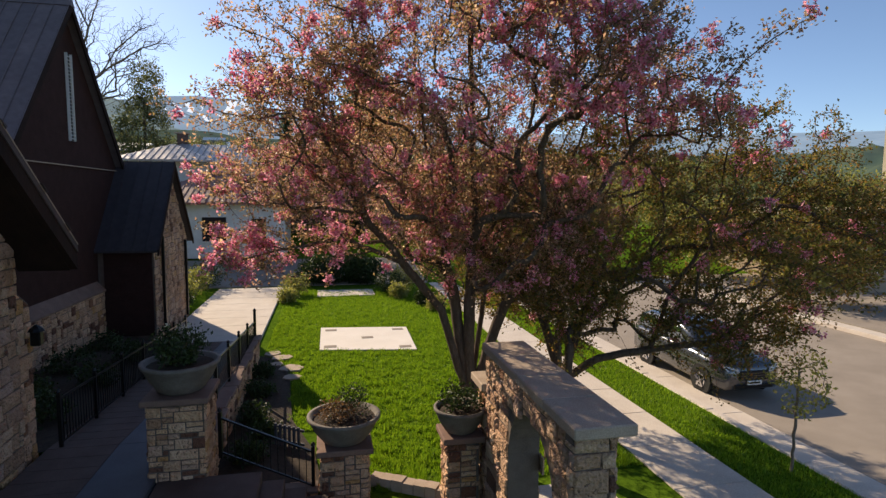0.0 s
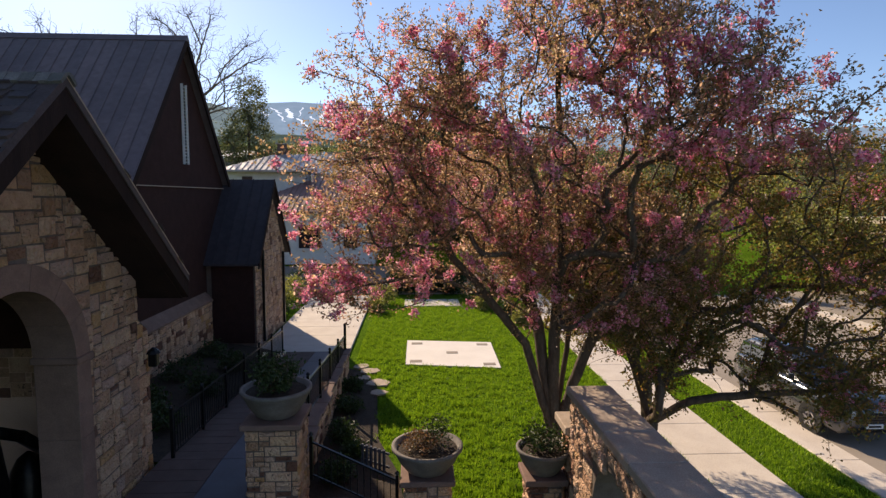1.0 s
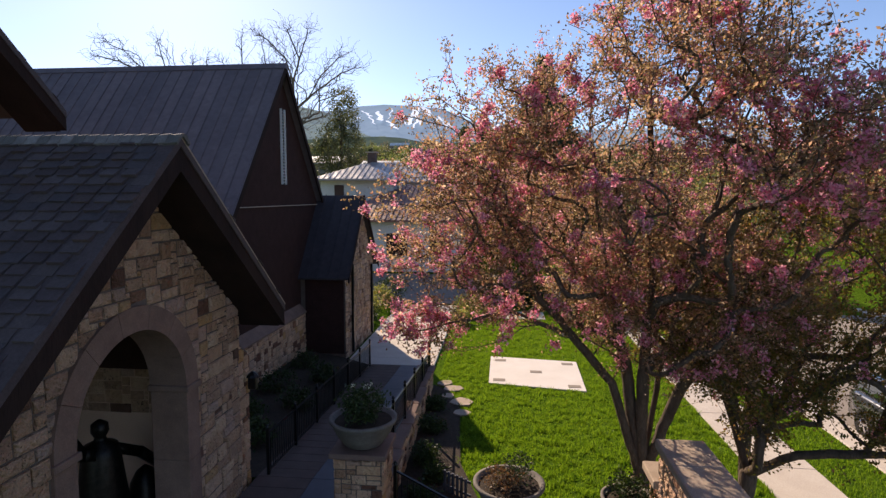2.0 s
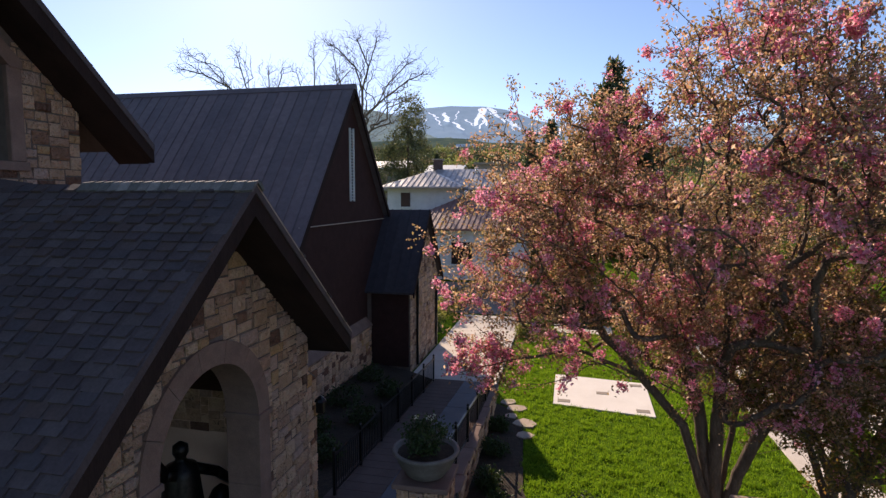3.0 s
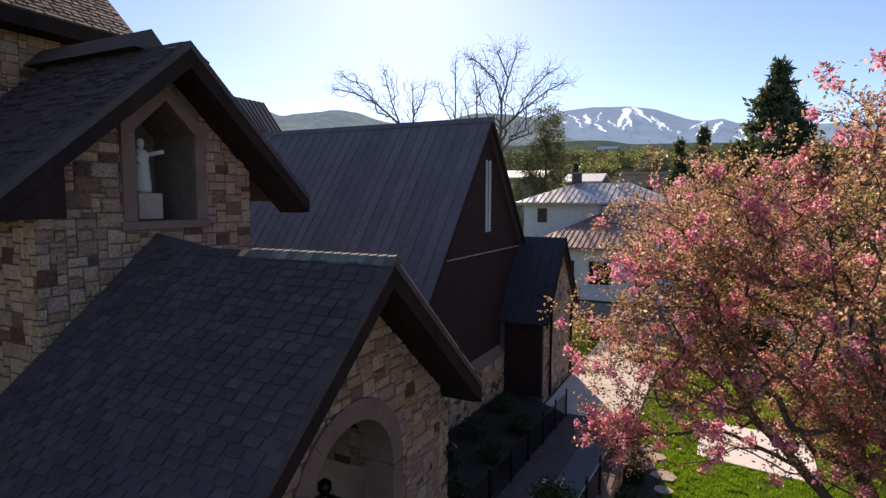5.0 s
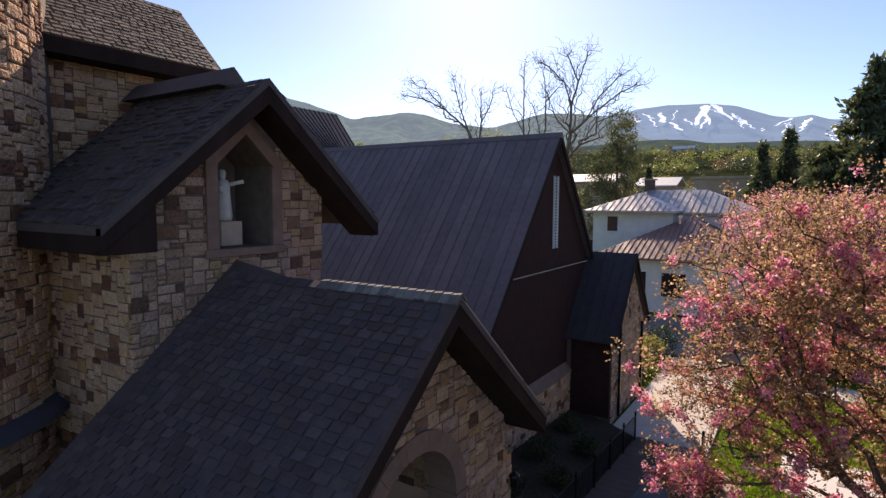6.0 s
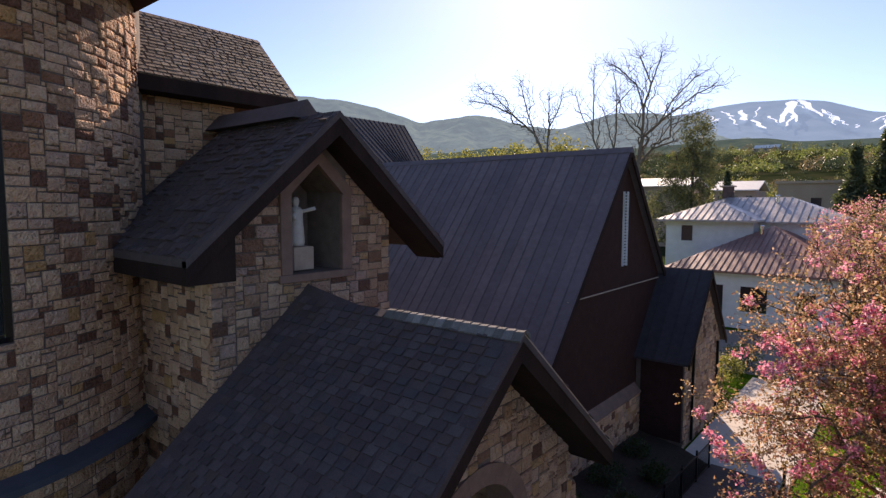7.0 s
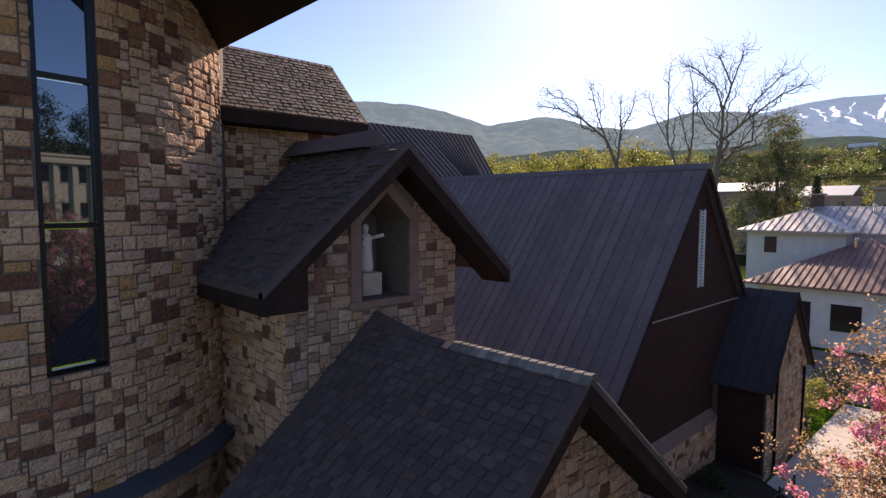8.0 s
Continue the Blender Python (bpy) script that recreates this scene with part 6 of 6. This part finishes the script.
# far woods and scrub on the hillside
g = random.Random(77)
FARLEAF = leaf_material("hillside_leaf", ((0, (0.13, 0.185, 0.06)), (0.5, (0.18, 0.225, 0.075)), (1, (0.24, 0.245, 0.11))), 0.4)
FARGREEN = leaf_material("hillside_wood", ((0, (0.035, 0.06, 0.04)), (0.5, (0.06, 0.085, 0.05)), (1, (0.085, 0.11, 0.065))), 0.3)
SCRUBBROWN = leaf_material("bare_scrub", ((0, (0.15, 0.115, 0.08)), (1, (0.23, 0.18, 0.12))), 0.35)
for near, reach, count, leaf in ((95, 260, 1700, 0.33), (260, 600, 3000, 0.62), (600, 1350, 2400, 1.3)):
    clumps = {"spring": [], "brown": [], "green": [], "dark": []}
    for _ in range(count):
        y = near * (reach / near) ** g.random()
        x = y * g.uniform(-1.9, 1.2)
        if -45 < x < 24 and y < 125:
            continue
        zone = noise.noise(Vector((x / (0.16 * y + 30), math.log(y) * 6.0, 4.0))) * 1.5 + g.gauss(0, 0.13)
        if zone < -0.32:
            continue
        kind = "dark" if g.random() < 0.12 else "spring" if zone > 0.2 else "brown" if zone > 0.08 else "green"
        w = leaf * g.uniform(3.0, 8.0)
        zz = ground_height(x, y)
        if kind == "dark":
            for _ in range(16):
                k = g.random() ** 1.4
                clumps[kind].append(Vector((x + g.gauss(0, 0.28) * w * (1 - k), y + g.gauss(0, 0.28) * w * (1 - k), zz + 2.0 * w * k)))
            continue
        clumps[kind] += [in_blob(g, (x, y, zz + w * 0.45), (w, w, w * 0.62), 0.6) for _ in range(14)]
    for kind, mat in (("spring", FARLEAF), ("brown", SCRUBBROWN), ("green", FARGREEN), ("dark", PINE)):
        tagged(foliage("hillside_scrub", clumps[kind], leaf, 78, mat, None, leaf * 1.3, 6), "leafy scrub and small trees covering the hillside", "scrub", kind="stuff")

DIMGLASS, _, dg = material("dim_glass", 0.08, 0.0, 0.5)
dg.inputs["Base Color"].default_value = (0.02, 0.022, 0.025, 1)

# ---- neighbouring buildings ----
TAN = plain("tan_render", (0.36, 0.27, 0.20), (0.42, 0.33, 0.25), 0.6, 0.9)
BUFF = plain("buff_limestone", (0.46, 0.38, 0.27), (0.55, 0.46, 0.34), 0.8, 0.85)


def flat_building(name, label, x0, x1, y0, y1, z0, z1, wall, roof_mat, bays, side="south", storeys=1, pitch=0.0):
    b = tagged(empty(name, (x0, y0, z0)), label, "building")
    b.matrix_world = Matrix()
    part("wall", boxed(x0, x1, y0, y1, min(z0, ground_height(x0, y0)) - 1, z1), wall, b)
    if pitch:
        ym = (y0 + y1) / 2
        for e in (y0 - 0.5, y1 + 0.5):
            part("roof_slope", extrude(bmesh.new(), [(x0 - 0.4, e, z1), (x1 + 0.4, e, z1), (x1 + 0.4, ym, z1 + pitch), (x0 - 0.4, ym, z1 + pitch)], (0, 0, 0.18)), roof_mat, b)
    else:
        part("roof", boxed(x0 - 0.3, x1 + 0.3, y0 - 0.3, y1 + 0.3, z1, z1 + 0.35, bevel=0.03), roof_mat, b)
    for s in range(storeys):
        h = (z1 - z0) / storeys
        for i in range(bays):
            lo = z0 + s * h + 0.3 * h
            if side == "south":
                w = (x1 - x0) / bays
                d = (x0 + (i + 0.3) * w, x0 + (i + 0.7) * w, y0 - 0.05, y0 + 0.1, lo, lo + 0.45 * h)
            else:
                w = (y1 - y0) / bays
                d = (x0 - 0.05, x0 + 0.1, y0 + (i + 0.3) * w, y0 + (i + 0.7) * w, lo, lo + 0.45 * h)
            win = part("window", boxed(*d), DIMGLASS, b)
            if side == "south":
                part("sill", boxed(d[0] - 0.1, d[1] + 0.1, d[2] - 0.08, d[3], d[4] - 0.12, d[4]), WHITE, win)
            else:
                part("sill", boxed(d[0] - 0.08, d[1], d[2] - 0.1, d[3] + 0.1, d[4] - 0.12, d[4]), wall, win)
    return b


zg = ground_height(-5, 82)
flat_building("low_building", "long low tan building with a flat roof beyond the house", -13, 12, 82, 92, zg + 3, 12.0, TAN, TAN, 9)
flat_building("low_building", "low building with a white pitched roof among trees", -38, -28.5, 98, 108, 9.0, 12.4, TAN, WHITE, 5, pitch=1.5)
flat_building("low_building", "small building with a white roof among trees", -25.0, -18.8, 100, 108, 8.5, 11.6, TAN, WHITE, 3, pitch=1.5)
flat_building("hillside_house", "small white-roofed house on the scrubby hillside", -226, -186, 1150, 1166, ground_height(-200, 1150), ground_height(-200, 1150) + 7, TAN, WHITE, 3, pitch=6.0)
flat_building("low_building", "low tan building across the street behind trees", 30, 44, 26, 38, 0.0, 4.4, TAN, BUFF, 5)
hall_b = flat_building("civic_building", "three-storey buff limestone building across the street", 75, 90, 36, 63, 0, 18.0, BUFF, BUFF, 9, "west", 3)
for i in range(10):
    y = 36 + 27 * i / 9
    part("pilaster", boxed(74.6, 75, y - 0.4, y + 0.4, 4.5, 16.8, bevel=0.04), BUFF, hall_b)
part("cornice", boxed(74.2, 90, 35.6, 63.4, 16.8, 17.5, bevel=0.05), BUFF, hall_b)
part("belt_course", boxed(74.6, 75, 35.8, 63.2, 4.2, 4.5), BUFF, hall_b)

for k, (x, y, h) in enumerate([(96, 34, 32), (97, 43, 34), (95, 52, 32), (97, 61, 34), (96, 70, 31)]):
    leafy_tree("deciduous_tree", "tall dark green cottonwood behind the buff building", (x, y, 0), h,
               [((0, 0, h * 0.58), (4.6, 4.6, h * 0.4), 1.0)], 470 + k, DARKLEAF, 0.3, 8, 420, BARK, 0.02, 1.0)
# white house: ribs, windows, porch posts, chimney
def ribs(roof, x0, x1, y0, ym, z0, z1, inset, mat, step):
    n = int((x1 - x0) / step)
    for i in range(n + 1):
        x = x0 + 0.1 + (x1 - x0 - 0.2) * i / n
        k = min(1.0, (x - x0) / inset, (x1 - x) / inset)
        part("rib", beam(bmesh.new(), (x, y0, z0 + 0.03), (x, y0 + (ym - y0) * k, z0 + (z1 - z0) * k + 0.03), 0.045, 0.05), mat, roof)


for ob in list(house.children):
    if ob.name.startswith("upper_roof"):
        ribs(ob, -17.0, -3.0, 50.0, 55.0, 8.1, 10.05, 4.5, RIB, 0.55)
    if ob.name.startswith("lower_roof"):
        ribs(ob, -13.4, -2.2, 41.0, 49.0, 4.95, 7.8, 5.59, RUST, 0.4)
    if ob.name.startswith("wing_roof"):
        ribs(ob, -16.2, -8.6, 47.4, 51.5, 8.22, 9.76, 3.79, RIB, 0.5)
for x, y, z0, z1, w in ((-14.0, 48.6, 6.45, 7.7, 0.85), (-11.6, 41.8, 2.0, 3.9, 0.8), (-10.2, 41.8, 1.4, 3.9, 1.4), (-7.6, 41.8, 2.2, 3.9, 1.6), (-4.6, 41.8, 2.2, 3.8, 1.0)):
    win = part("window", boxed(x - w / 2, x + w / 2, y - 0.06, y + 0.05, z0, z1), DIMGLASS, house)
    part("frame", boxed(x - w / 2 - 0.09, x + w / 2 + 0.09, y - 0.04, y + 0.04, z1, z1 + 0.12), WHITE, win)
    part("sill", boxed(x - w / 2 - 0.12, x + w / 2 + 0.12, y - 0.14, y + 0.04, z0 - 0.1, z0), WHITE, win)
chimney = part("chimney", boxed(-13.0, -12.2, 55.2, 56.0, 9.2, 11.0, bevel=0.02), plain("chimney_brick", (0.10, 0.06, 0.05), (0.16, 0.10, 0.08), 3.0, 0.9), house)
part("chimney_cap", boxed(-13.15, -12.05, 55.05, 56.15, 11.0, 11.12), CUTSTONE, chimney)
for x, y, z in ((-8.4, 53.9, 9.55), (-8.3, 47.4, 7.2)):
    part("roof_vent", lathe(bmesh.new(), [(0.12, 0), (0.12, 0.5), (0.2, 0.52), (0.2, 0.62), (0.05, 0.7)], 10, (x, y, z)), CHROME, house)


# ---- grass blades and roof pieces ----
def tufts(name, label, n, spot, seed, mat, h=0.06):
    rng = np.random.default_rng(seed)
    base = np.array([spot(rng) for _ in range(n)])
    a = rng.uniform(0, 2 * np.pi, n)
    w = np.stack((np.cos(a), np.sin(a), np.zeros(n)), 1) * 0.012
    lean = rng.normal(0, 0.35, (n, 3)) * h
    lean[:, 2] = h * rng.uniform(0.6, 1.4, n)
    v = np.stack((base - w, base + w, base + lean), 1).reshape(-1, 3)
    f = np.arange(n * 3).reshape(-1, 3)
    return tagged(raw(name, [tuple(p) for p in v], [tuple(int(i) for i in q) for q in f], mat), label, "grass", kind="stuff")


BLADE = leaf_material("grass_blade", ((0, (0.085, 0.175, 0.013)), (0.5, (0.14, 0.25, 0.02)), (1, (0.22, 0.33, 0.034))), 0.5)


def lawn_spot(rng):
    while True:
        x, y = rng.uniform(-2.0, 6.38), 9.6 + 23 * rng.random() ** 1.5
        if -0.2 < x < 3.35 and 19.5 - 0.16 * x < y < 22.93 - 0.13 * x or x < -1.75 + min(0.85, (19.2 - y) * 0.3) and y < 19.2 or x < 0.1 and y < 12.6:
            continue
        if noise.noise(Vector((x * 5, y * 4, 0))) + rng.normal(0, 0.25) < -0.18:
            continue
        return (x, y, 0.0)


tufts("lawn_grass", "short bright green mown grass blades", 150000, lawn_spot, 1, BLADE, 0.055)
def tall_spot(rng):
    while True:
        x, y, z = lawn_spot(rng)
        if noise.noise(Vector((x * 4.0 + 7, y * 2.6, 3))) > 0.12:
            return (x, y, z)


tufts("lawn_tufts", "taller bright green tufts in the mown lawn", 45000, tall_spot, 3, BLADE, 0.115)
tufts("verge_grass", "short green grass blades on the verge", 40000, lambda r: (r.uniform(8.03, 9.57), 5 + 35 * r.random() ** 1.4, 0.0), 2, BLADE, 0.07)

PR = math.hypot(1, PS)
shingles(porch_roof, (-9.6, PY, PZ), (1, 0, 0), (0, -1, -PS), 19, 36, 0.29, 0.165, SHINGLE, 501, thick=0.026, keep=lambda u, v: 0.15 < u < 5.45 and v < 4.55 * PR - 0.05, near=(-5, 5, 6))
shingles(porch_roof, (-9.6, PY, PZ), (1, 0, 0), (0, 1, -PS), 19, 27, 0.29, 0.165, SHINGLE, 502, keep=lambda u, v: 0.15 < u < 5.45 and v < 3.5 * PR - 0.05, limit=0)
for i in range(17):
    x = -6.95 + i * 0.168
    bm = extrude(bmesh.new(), [(x, PY - 0.17, PZ - 0.10), (x, PY - 0.06, PZ + 0.018), (x, PY + 0.01, PZ + 0.034), (x, PY + 0.08, PZ + 0.018), (x, PY + 0.17, PZ - 0.09), (x, PY + 0.14, PZ - 0.12), (x, PY, PZ + 0.0), (x, PY - 0.14, PZ - 0.13)], (0.2, 0, 0.018))
    part("ridge_shingle", bm, CAPSHINGLE, porch_roof)
NR = math.hypot(1, NS)
shingles(niche_roof, (-13.3, NY, NZ), (1, 0, 0), (0, -1, -NS), 18, 26, 0.26, 0.165, SHINGLE, 503, thick=0.024, keep=lambda u, v: 0.1 < u < 4.35 and v < 3.3 * NR - 0.04, near=(-9, 5, 9))
shingles(niche_roof, (-13.3, NY, NZ), (1, 0, 0), (0, 1, -NS), 18, 26, 0.26, 0.165, SHINGLE, 504, keep=lambda u, v: 0.1 < u < 4.35 and v < 3.35 * NR - 0.04, limit=0)
down = Vector((2.4, 0, -2.1))
shingles(back_roof, (-15.5, 4.7, 14.45), (0, 1, 0), down, 24, 20, 0.21, 0.165, WOODSHINGLE, 505, keep=lambda u, v: u < 5.0 - 0.1 * v and v < 3.1, thick=0.018, uneven=(0.8, 1.0, 1.2))
